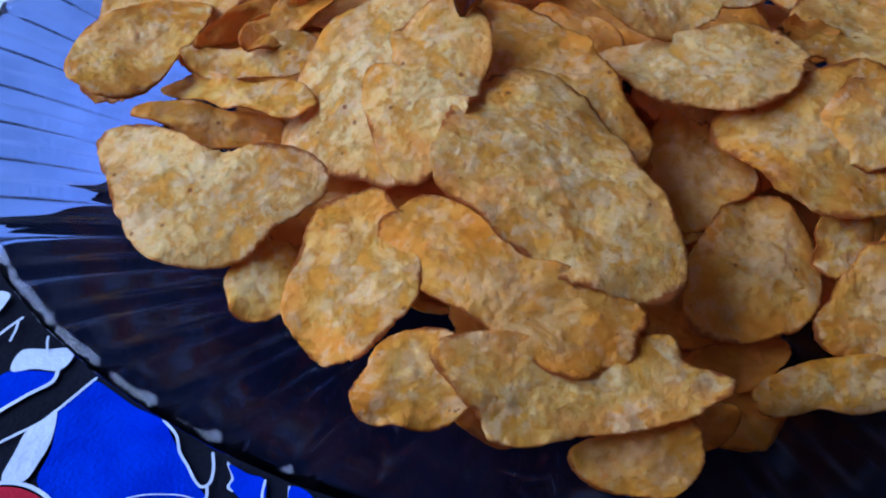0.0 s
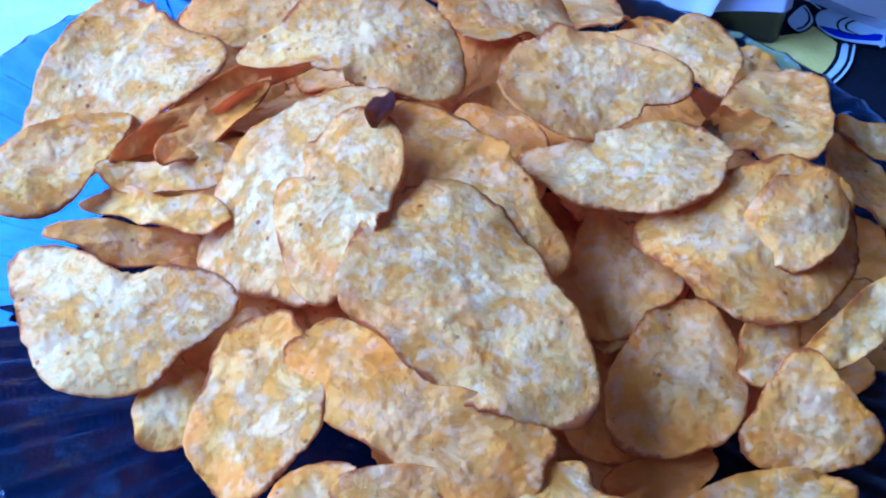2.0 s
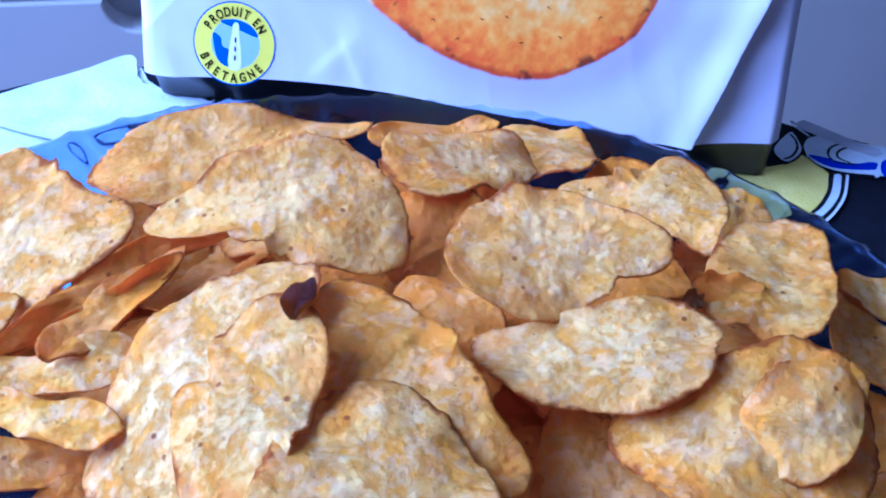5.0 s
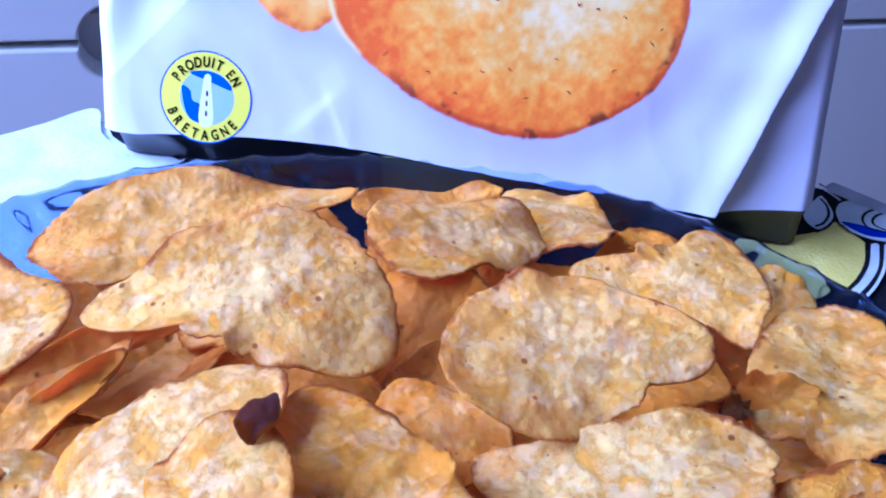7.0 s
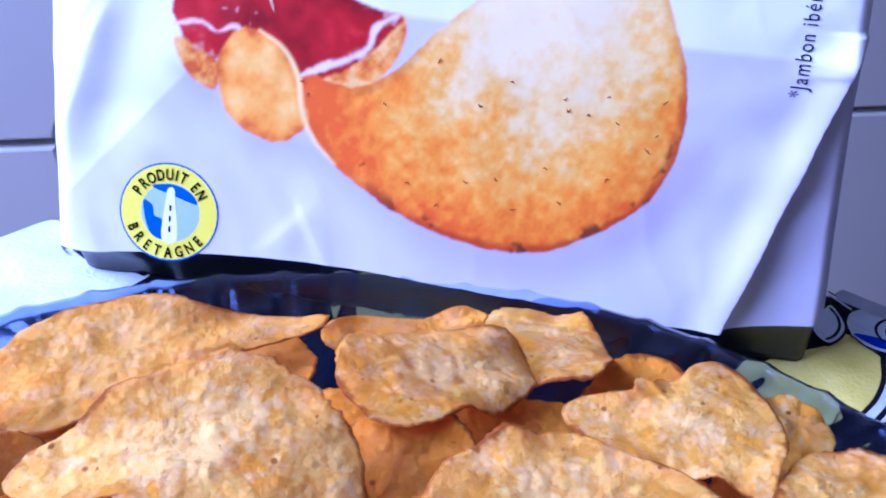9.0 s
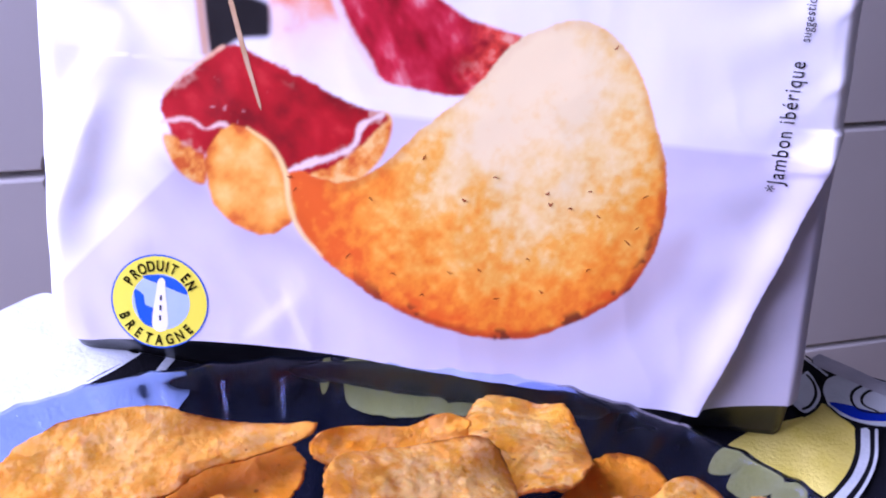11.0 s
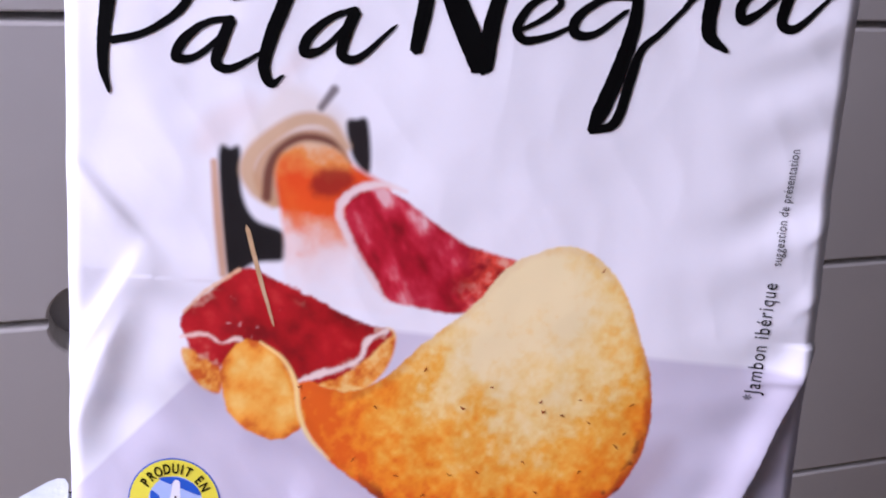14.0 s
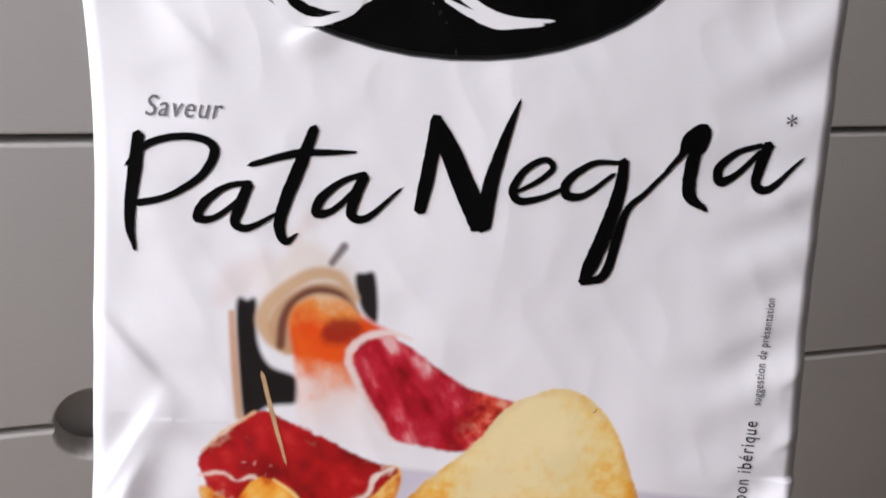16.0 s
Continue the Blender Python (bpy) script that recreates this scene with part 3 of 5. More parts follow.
def bag_front(x, z):
    """Where the bag's printed face lies."""
    y = 0.4031 - 0.0078 * (x - 0.07) + 0.2906 * (z - 0.1) + 0.1179 * (x - 0.07) ** 2 - 0.1359 * (z - 0.1) ** 2
    # soft dents and creases of the film
    y += 0.0009 * noise.noise((x * 20, z * 20, 0.3)) + 0.00018 * noise.noise((x * 60, z * 60, 4.1)) + 0.00028 * abs(noise.noise((x * 75 + z * 30, z * 55, 6.0)))
    edge = math.exp(-((x + 0.012) / 0.018) ** 2)
    flat = min(1.0, max(0.0, (math.hypot(x, z - 0.031) - 0.0125) / 0.008))
    y += edge * flat * 0.0026 * noise.noise((x * 45 + z * 70, z * 38 - x * 20, 9.0)) * (0.7 if z < 0.09 else 0.25)
    edge = math.exp(-((x - 0.15) / 0.016) ** 2)
    y += edge * 0.0012 * noise.noise((x * 40 - z * 60, z * 50, 2.0))
    for x0, z0, x1, z1, wide, high in CREASES:
        dx, dz = x1 - x0, z1 - z0
        ln = math.hypot(dx, dz)
        along = ((x - x0) * dx + (z - z0) * dz) / ln
        off = ((x - x0) * dz - (z - z0) * dx) / ln
        if -2 * wide < off < 4 * wide and -0.3 * ln < along < 1.3 * ln:
            fade = max(0.0, 1 - (2 * along / ln - 1) ** 2 / 2.56) ** 2
            bend = math.exp(-(off / (0.7 * wide)) ** 2) if off < 0 else math.exp(-(off / (1.6 * wide)) ** 2)
            y -= 0.6 * high * fade * flat * bend
    # diagonal fold up the right side
    d = ((x - 0.141) * 0.066 - (z - 0.016) * 0.021) / 0.0693
    if d > 0 and z < 0.09:
        y += 0.0045 * (1 - math.exp(-d / 0.0075))
    elif z < 0.09:
        y -= 0.0022 * math.exp(-(d / 0.006) ** 2)
    return y


def bag_band(x):
    """Height of the white print's lower edge over the black base."""
    return 0.0205 + 0.0022 * math.cos((x - 0.03) * 38) - 0.028 * max(0, x - 0.05)


def cloud(x, z, scale, octaves=4, seed=0.0):
    """Soft mottling between 0 and 1 over points in millimetres."""
    total, weight, amp = 0.0, 0.0, 1.0
    for k in range(octaves):
        u, v = x * scale * 2 ** k + 17.3 * k + seed, z * scale * 2 ** k + 5.1 * k - seed
        i, j = np.floor(u), np.floor(v)
        fu, fv = u - i, v - j
        fu, fv = fu * fu * (3 - 2 * fu), fv * fv * (3 - 2 * fv)

        def grid(p, q):
            h = np.sin(p * 127.1 + q * 311.7 + 3.0) * 43758.5453
            return h - np.floor(h)

        low = grid(i, j) * (1 - fu) + grid(i + 1, j) * fu
        high = grid(i, j + 1) * (1 - fu) + grid(i + 1, j + 1) * fu
        total = total + amp * (low * (1 - fv) + high * fv)
        weight += amp
        amp *= 0.55
    return total / weight


def step(v, low, high):
    t = np.clip((v - low) / (high - low), 0, 1)
    return t * t * (3 - 2 * t)


def blend_colours(t, stops):
    t = np.asarray(t)
    return np.stack([np.interp(t, [p for p, _ in stops], [c[k] for _, c in stops]) for k in range(3)], axis=-1)


class Print:
    """The ink on the bag's face: one colour and cover for each corner of the film, laid on shape by shape."""

    def __init__(self, x, z):
        self.x, self.z = x, z
        self.ink = np.zeros((len(x), 4))
        self.ink[:, :3] = (0.82, 0.82, 0.84)

    def depth(self, line, margin=6.0):
        """How far each point lies inside a closed line, below zero outside it."""
        q = np.array([(p[0], p[1]) for p in line])
        near = np.where((self.x > q[:, 0].min() - margin) & (self.x < q[:, 0].max() + margin) & (self.z > q[:, 1].min() - margin) & (self.z < q[:, 1].max() + margin))[0]
        x, z = self.x[near], self.z[near]
        best, inside = np.full(len(near), 1e9), np.zeros(len(near), bool)
        for (ax, az), (bx, bz) in zip(q, np.roll(q, -1, 0)):
            dx, dz = bx - ax, bz - az
            t = np.clip(((x - ax) * dx + (z - az) * dz) / (dx * dx + dz * dz + 1e-12), 0, 1)
            best = np.minimum(best, (x - ax - t * dx) ** 2 + (z - az - t * dz) ** 2)
            cross = (az > z) != (bz > z)
            inside ^= cross & (x < (bx - ax) * (z - az) / (dz if abs(dz) > 1e-12 else 1e-12) + ax)
        return near, np.where(inside, 1, -1) * np.sqrt(best)

    def lay(self, near, cover, colour):
        cover = np.clip(cover, 0, 1)[:, None]
        old = self.ink[near]
        full = cover + old[:, 3:] * (1 - cover)
        shade = (np.asarray(colour) * cover + old[:, :3] * old[:, 3:] * (1 - cover)) / np.maximum(full, 1e-6)
        keep = full[:, 0] > 1e-4
        old[keep, :3], old[keep, 3] = shade[keep], full[keep, 0]
        self.ink[near] = old

    def shape(self, points, soft, colour, cover=1.0, ragged=0.0):
        """colour: three numbers, or a function of x, z and the depth inside the shape; cover likewise."""
        near, d = self.depth(smooth_closed(points))
        x, z = self.x[near], self.z[near]
        edge = d + (ragged * (cloud(x, z, 0.5, 3, 4.0) - 0.5) if ragged else 0)
        c = colour(x, z, d) if callable(colour) else colour
        f = cover(x, z, d) if callable(cover) else cover
        self.lay(near, step(edge, -soft, soft) * f, c)

    def stroke(self, points, widths, soft, colour, cover=1.0, ragged=0.0):
        line, ws = smooth_open(points, widths, 28)
        q = np.array([(p[0], p[1]) for p in line])
        near = np.where((self.x > q[:, 0].min() - 6) & (self.x < q[:, 0].max() + 6) & (self.z > q[:, 1].min() - 6) & (self.z < q[:, 1].max() + 6))[0]
        x, z = self.x[near], self.z[near]
        gap = np.full(len(near), -1e9)
        for (a, b), w in zip(q, ws):
            gap = np.maximum(gap, w / 2 - np.hypot(x - a, z - b))
        if ragged:
            gap = gap + ragged * (cloud(x, z, 0.5, 3, 9.0) - 0.5)
        self.lay(near, step(gap, -soft, soft) * cover, colour)


def picture(x, z):
    """Serving suggestion: a ham in its stand, out of focus, a ham roll on a pick and one large chip."""
    pr = Print(x, z)
    # stand, clamp and bone of the ham, blurred
    pr.stroke([(1.5, 124), (5, 129), (12, 134)], (5, 8, 6), 3.0, (0.70, 0.60, 0.56), 0.55)
    pr.shape([(11.5, 122.6), (11.9, 128.9), (16.0, 135.6), (21.2, 140.8), (28.7, 139.0), (36.0, 134.3), (38.0, 128.0), (27.3, 128.4), (18.4, 124.8), (14.3, 120.0)], 2.6, (0.74, 0.68, 0.62), 0.85)
    pr.stroke([(19, 141), (23, 146), (25, 149)], (3, 4, 3), 2.2, (0.74, 0.64, 0.60), 0.55)
    pr.shape([(5.4, 121.7), (8.4, 124.0), (10.8, 123.7), (11.9, 113.7), (15.8, 107.3), (23.3, 104.7), (24.3, 98.3), (16.6, 96.3), (11.2, 92.2), (8.9, 95.4)], 1.0, (0.006, 0.004, 0.004))
    pr.shape([(36.5, 132.8), (38.9, 134.2), (41.9, 133.6), (43.5, 121.9), (39.1, 124.6)], 0.9, (0.012, 0.008, 0.008))
    pr.stroke([(4.4, 120.0), (6.3, 106.3), (8.6, 92.6)], (1.8, 2.2, 2.0), 0.8, (0.55, 0.30, 0.16), 0.9)
    pr.stroke([(20.0, 112.0), (15.8, 114.9), (12.9, 119.1), (14.4, 123.8), (19.3, 128.8), (25.4, 132.6), (31.9, 132.5), (37.1, 127.4)], (3.0, 4.6, 4.2, 3.8, 3.6, 3.4, 3.2, 2.0), 1.1, (0.60, 0.40, 0.24))
    pr.shape([(14.5, 117.0), (17.0, 124.5), (25.5, 130.2), (33.5, 130.0), (38.0, 124.0), (34.0, 114.0), (20.0, 111.0)], 0.9, (0.54, 0.32, 0.17), 0.95)
    pr.stroke([(18.2, 113.0), (18.4, 119.5), (20.6, 124.6), (26.0, 128.4), (33.0, 128.0), (38.0, 123.5)], (2.4, 2.6, 2.4, 2.0, 1.8, 1.0), 0.9, (0.14, 0.035, 0.02), 0.92)
    pr.stroke([(30.0, 136.0), (32.8, 140.5)], (1.8, 2.2), 0.8, (0.16, 0.13, 0.13), 0.9)

    def shank(x, z, d):
        m = cloud(x, z, 0.13, 4, 2.0)
        t = (z - 0.10 * (x - 30) + 14 * (m - 0.5) - 92) / 36
        return blend_colours(t, [(0.0, (0.80, 0.74, 0.72)), (0.26, (0.80, 0.62, 0.56)), (0.42, (0.80, 0.30, 0.16)), (0.55, (0.80, 0.09, 0.004)), (0.76, (0.76, 0.07, 0.002)), (0.90, (0.78, 0.26, 0.05)), (1.0, (0.74, 0.48, 0.28))])

    pr.shape([(19.8, 119.7), (21.6, 124.4), (27.0, 127.2), (34.8, 126.4), (40.1, 122.6), (47.1, 119.6), (49.1, 117.6), (48.4, 106.4), (55.9, 89.0), (43.4, 87.5), (26.1, 90.4), (23.4, 103.8), (20.9, 114.5)], 1.1, shank, lambda x, z, d: 0.35 + 0.65 * step(z - 0.5 * (x - 26), 84, 104))
    pr.shape([(29.0, 117.2), (31.6, 121.2), (37.1, 121.8), (39.6, 118.9), (35.7, 115.4), (31.1, 114.8)], 1.6, (0.30, 0.012, 0.006), 0.85, 1.5)
    pr.stroke([(22, 117), (25, 111), (27.5, 106)], (2, 3, 2), 1.6, (0.80, 0.12, 0.01), 0.6, 2.0)

    def slice_ink(x, z, d):
        m = cloud(x + 0.6 * z, 0.6 * (z - 0.4 * x), 0.17, 4, 6.0)
        c = blend_colours(m, [(0.22, (0.24, 0.001, 0.005)), (0.42, (0.44, 0.005, 0.018)), (0.56, (0.56, 0.022, 0.045)), (0.66, (0.66, 0.12, 0.14)), (0.80, (0.76, 0.42, 0.42))])
        warm = step(x, 66, 78)[:, None]
        hot = blend_colours(cloud(x, z, 0.3, 4, 1.0), [(0.3, (0.22, 0.004, 0.004)), (0.55, (0.72, 0.06, 0.03)), (0.75, (0.80, 0.35, 0.24))])
        return c * (1 - warm) + hot * warm

    pr.shape([(38.0, 111.8), (40.0, 115.7), (45.4, 118.2), (51.5, 116.9), (61.0, 111.4), (71.0, 106.4), (83.9, 103.4), (82.8, 96.7), (74.8, 90.6), (68.3, 89.0), (59.7, 89.6), (51.0, 90.8), (44.5, 98.6), (39.5, 105.5)], 0.6, slice_ink, 1.0, 0.8)
    pr.stroke([(53.0, 118.2), (48.0, 119.2), (43.8, 118.6), (40.3, 117.0), (37.2, 113.6), (37.2, 109.9), (41.2, 102.9), (47.8, 94.2), (50.5, 90.7)], (0.6, 1.2, 1.8, 2.0, 2.2, 2.2, 1.9, 1.5, 0.6), 0.7, (0.80, 0.66, 0.62), 0.95, 0.8)
    # shadows in the photograph, under the roll and the chip
    pr.shape([(2, 66), (8, 56), (20, 48), (34, 46), (46, 38), (70, 27), (92, 24), (112, 29), (124, 40), (132, 54), (126, 60), (100, 40), (60, 42)], 5.0, (0.44, 0.41, 0.49), 0.62)
    pr.shape([(110, 34), (122, 40), (130, 52), (131, 62), (124, 58), (116, 44)], 3.5, (0.44, 0.36, 0.38), 0.5)
    # ham roll
    crumb = lambda x, z, d: blend_colours(cloud(x, z, 0.35, 4, 7.0), [(0.3, (0.62, 0.11, 0.010)), (0.5, (0.80, 0.30, 0.035)), (0.75, (0.84, 0.52, 0.16))])
    pr.shape([(-0.4, 72.5), (8.7, 70.0), (10.0, 61.6), (5.0, 62.6), (1.0, 67.0)], 0.6, crumb)
    pr.shape([(33.2, 69.0), (40.8, 75.4), (50.0, 83.0), (54.2, 82.4), (53.9, 76.0), (50.5, 69.6), (43.1, 63.2), (34.0, 62.6)], 0.6, crumb)

    def roll(x, z, d):
        m = cloud(x + 0.3 * z, z, 0.14, 5, 3.0)
        c = blend_colours(m, [(0.22, (0.20, 0.001, 0.002)), (0.45, (0.36, 0.003, 0.004)), (0.65, (0.46, 0.006, 0.008)), (0.85, (0.58, 0.03, 0.025))])
        glint = step(cloud(x, z, 0.35, 3, 8.0), 0.80, 0.90)[:, None] * 0.4
        pale = step(cloud(x, z, 0.22, 3, 5.0), 0.62, 0.75)[:, None] * (step(4.0 - d, 0, 4)[:, None])
        return (c * (1 - glint) + glint * np.array((0.80, 0.52, 0.48))) * (1 - 0.6 * pale) + 0.6 * pale * np.array((0.78, 0.52, 0.36))

    pr.shape([(-1.4, 80.3), (3.8, 86.4), (13.4, 94.4), (21.6, 93.2), (34.3, 88.4), (44.6, 84.6), (53.0, 82.9), (50.2, 78.4), (43.5, 71.6), (36.2, 67.0), (30.5, 66.7), (23.3, 69.4), (13.4, 71.0), (9.4, 68.6), (1.3, 72.7)], 0.5, roll, 1.0, 1.2)
    pr.stroke([(-1.0, 75.2), (5.3, 76.4), (9.4, 74.6), (13.8, 76.2), (17.4, 73.4), (22, 71.5)], (0.8, 1.2, 0.6, 1.2, 0.8, 0.2), 0.45, (0.82, 0.60, 0.50), 0.9, 0.8)
    pr.stroke([(30.0, 66.6), (35.3, 69.4), (41.3, 71.9), (45.6, 74.8), (47.3, 79.8), (51.8, 83.0)], (1.2, 2.4, 1.4, 1.2, 1.8, 1.0), 0.5, (0.80, 0.66, 0.58), 0.95, 1.0)
    pr.stroke([(-0.8, 81.6), (4.8, 87.8), (12.8, 94.2)], (0.6, 1.0, 0.8), 0.5, (0.80, 0.50, 0.28), 0.9, 0.6)

    # chip with its curled end
    def fried(x, z, d):
        rag = 0.55 * (cloud(x, z, 0.09, 6, 1.0) - 0.5) + 0.42 * (cloud(x, z, 0.45, 4, 2.0) - 0.5)
        r = np.hypot((x - 86) / 54, (z - 94) / 67)
        c = blend_colours(r + rag, [(0.18, (0.88, 0.74, 0.40)), (0.45, (0.86, 0.62, 0.22)), (0.64, (0.86, 0.43, 0.055)), (0.82, (0.85, 0.28, 0.012)), (1.05, (0.74, 0.12, 0.004))])
        rim = step(-(d + 3.2 * (cloud(x, z, 0.16, 4, 4.0) - 0.5)), -2.8, -0.7)[:, None] * ((step(r, 0.45, 0.9) * step(x, 36, 66))[:, None] * 0.85 + 0.12)
        c = c * (1 - 0.9 * rim) + 0.9 * rim * np.array((0.42, 0.05, 0.006))
        burnt = (step(cloud(x, z, 0.24, 3, 11.0), 0.58, 0.66) * step(-d, -3.6, -1.4) * step(r, 0.7, 0.9) * step(x, 40, 62))[:, None] * 0.85
        return c * (1 - burnt) + burnt * np.array((0.11, 0.016, 0.008))

    pr.shape([(29.1, 59.7), (31.3, 67.1), (43.4, 65.6), (52.8, 70.9), (62.8, 81.7), (72.8, 91.0), (81.1, 102.0), (88.7, 106.8), (97.9, 109.1), (105.3, 105.9), (111.9, 99.2), (118.0, 87.6), (122.9, 74.1), (123.5, 59.8), (117.7, 46.1), (103.2, 35.6), (90.6, 31.0), (74.3, 31.8), (57.7, 36.8), (44.0, 44.1), (36.2, 50.5), (32.2, 55.8)], 0.35, fried, 1.0, 0.9)

    def flap(x, z, d):
        m = cloud(x, z, 0.22, 5, 12.0)
        t = m + 0.35 * step(-d, -3.5, 0)
        return blend_colours(t, [(0.25, (0.88, 0.54, 0.13)), (0.5, (0.87, 0.42, 0.06)), (0.75, (0.85, 0.31, 0.025)), (1.05, (0.62, 0.12, 0.008))])

    pr.shape([(9.6, 66.0), (11.2, 71.6), (14.0, 75.4), (18.9, 76.2), (25.2, 73.0), (29.4, 67.8), (31.9, 61.0), (32.5, 55.7), (27.1, 51.0), (19.5, 51.7), (12.5, 56.7)], 0.4, flap, 1.0, 0.8)
    pr.stroke([(19.5, 76.0), (25.6, 72.4), (29.4, 66.4), (31.0, 58.8), (34.2, 52.4), (40.0, 47.0)], (0.5, 1.0, 1.3, 1.3, 1.2, 0.5), 0.5, (0.90, 0.68, 0.26), 0.9)
    return pr.ink


def bag():
    thing = new("chip_bag")
    tagged(thing, "upright white plastic potato chip bag with ham and chip print", "chip bag")
    top_z, columns, rows_up, behind = 0.272, 460, 540, 24

    def ring_point(i, z):
        l, r = bag_left(z), bag_right(z)
        if i <= columns:
            u = i / columns
            x = l + (r - l) * u
            e = min(u, 1 - u) * (r - l)
            turn = 0.0012 if u < 0.5 else 0.0032
            return x, bag_front(x, z) + turn * (1 - min(1, e / 0.004)) ** 2
        u = (i - columns) / behind
        x = r + (l - r) * u
        depth = 0.062 * (1 - max(0, (z - 0.12) / 0.16) ** 1.6) + 0.003
        bulge = math.sin(math.pi * u) ** 0.45
        y = bag_front(x, z) * (1 - bulge) + (bag_front(0.07, z) + depth) * bulge + 0.010 * (1 - bulge)
        return x + (0.003 if u < 0.5 else -0.003) * math.sin(2 * math.pi * min(u, 1 - u)), y

    around = columns + behind
    feet = [bag_band(ring_point(i, 0.1)[0]) for i in range(around)]

    def skin(name, grid, mat, label):
        """grid(i, k) gives the corner in column i of row k."""
        count = grid(None, None)
        verts = [grid(i, k) for k in range(count) for i in range(around)]
        faces = [(k * around + i, k * around + (i + 1) % around, (k + 1) * around + (i + 1) % around, (k + 1) * around + i) for k in range(count - 1) for i in range(around)]
        if name == "base_band":
            faces.append(tuple(range(around))[::-1])
        me = bpy.data.meshes.new(name)
        me.from_pydata(verts, [], faces)
        me.polygons.foreach_set("use_smooth", [True] * len(faces))
        me.materials.append(mat)
        ob = new(name, me)
        ob.parent = thing
        return tagged(ob, label)

    def upper(i, k):
        if i is None:
            return rows_up + 1
        z = feet[i] + (top_z - feet[i]) * k / rows_up
        return (*ring_point(i, z), z)

    def lower(i, k):
        """The base is tucked back under the printed film."""
        if i is None:
            return 9
        z = 0.002 + (feet[i] - 0.002) * k / 8
        x, y = ring_point(i, z)
        return x, y + ((0.021 - 0.013 * i / columns) * (1 - k / 8) ** 0.8 + 0.0025 * (k < 8) if i <= columns else 0.0), z

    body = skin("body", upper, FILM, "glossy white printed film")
    co = np.zeros(len(body.data.vertices) * 3)
    body.data.vertices.foreach_get("co", co)
    co = co.reshape(-1, 3) * 1000
    front = np.arange(len(co)) % around <= columns
    ink = np.zeros((len(co), 4))
    ink[front] = picture(co[front, 0], co[front, 2])
    body.data.color_attributes.new("print", "FLOAT_COLOR", "POINT").data.foreach_set("color", ink.ravel())
    skin("base_band", lower, FILM_BLACK, "black film base")
    bm = bmesh.new()
    cols = 60
    rows = []
    for k in range(8):
        z = top_z - 0.001 + 0.018 * k / 7
        l, r = bag_left(top_z), bag_right(top_z)
        rows.append([bm.verts.new((l + (r - l) * i / cols, bag_front(l + (r - l) * i / cols, top_z) + 0.0015 + 0.0006 * math.sin(k * 2.7), z)) for i in range(cols + 1)])
    for a, b in zip(rows, rows[1:]):
        for i in range(cols):
            bm.faces.new((a[i], a[i + 1], b[i + 1], b[i]))
    bmesh.ops.solidify(bm, geom=bm.faces[:], thickness=0.0008)
    part("top_seal", bm, FILM, thing, "crimped top seal", True)
    return thing


BAG = bag()
print_layer = [0]


def wrap(bm, raise_layer=True, extra=0.00006):
    """Lay a flat drawing, in millimetres across and up, on the bag's face."""
    print_layer[0] += 1 if raise_layer else 0
    lift = 0.00007 + 0.000013 * print_layer[0] + (0 if raise_layer else extra)
    for v in bm.verts:
        x, z = v.co.x / 1000, v.co.y / 1000
        v.co = (x, bag_front(x, z) - lift, z)
    bmesh.ops.recalc_face_normals(bm, faces=bm.faces[:])
    if bm.faces and sum(f.normal.y for f in bm.faces) > 0:
        bmesh.ops.reverse_faces(bm, faces=bm.faces[:])
    return bm


def print_shape(name, points, mat, label=""):
    return part(name, wrap(filled(smooth_closed(points))), mat, BAG, label, True)


def print_stroke(name, points, widths, mat, label=""):
    if name.startswith("letter"):
        widths = [1.18 * w for w in widths]
    return part(name, wrap(ribbon(*smooth_open(points, widths), 0.10 if mat is INK else 0.2), mat is not INK and mat is not PIC_BROWN), mat, BAG, label, True)


def print_text(name, text, size, x, z, turn, mat, squeeze=1.0, shear=0.0, spacing=1.0):
    cu = bpy.data.curves.new(name, "FONT")
    cu.body, cu.size, cu.shear, cu.space_character = text, size, shear, spacing
    cu.offset = 0.09 if name == "roundel_letter" else 0.0
    cu.align_y = "BOTTOM_BASELINE"
    cu.align_x = "CENTER" if name == "roundel_letter" else "LEFT"
    tmp = bpy.data.objects.new(name, cu)
    scene.collection.objects.link(tmp)
    bpy.context.view_layer.update()
    me = bpy.data.meshes.new_from_object(tmp)
    bpy.data.objects.remove(tmp)
    bm = bmesh.new()
    bm.from_mesh(me)
    bpy.data.meshes.remove(me)
    bmesh.ops.transform(bm, verts=bm.verts[:], matrix=Matrix.Translation((x, z, 0)) @ Matrix.Rotation(radians(turn), 4, "Z") @ Matrix.Diagonal((squeeze, 1, 1, 1)))
    return part(name, wrap(bm, False, 0.00012), mat, BAG)


def disc(cx, cz, rx, rz, turn=0.0, n=40):
    c, s = math.cos(radians(turn)), math.sin(radians(turn))
    out = []
    for i in range(n):
        a = 2 * math.pi * i / n
        u, v = rx * math.cos(a), rz * math.sin(a)
        out.append(Vector((cx + u * c - v * s, cz + u * s + v * c)))
    return out


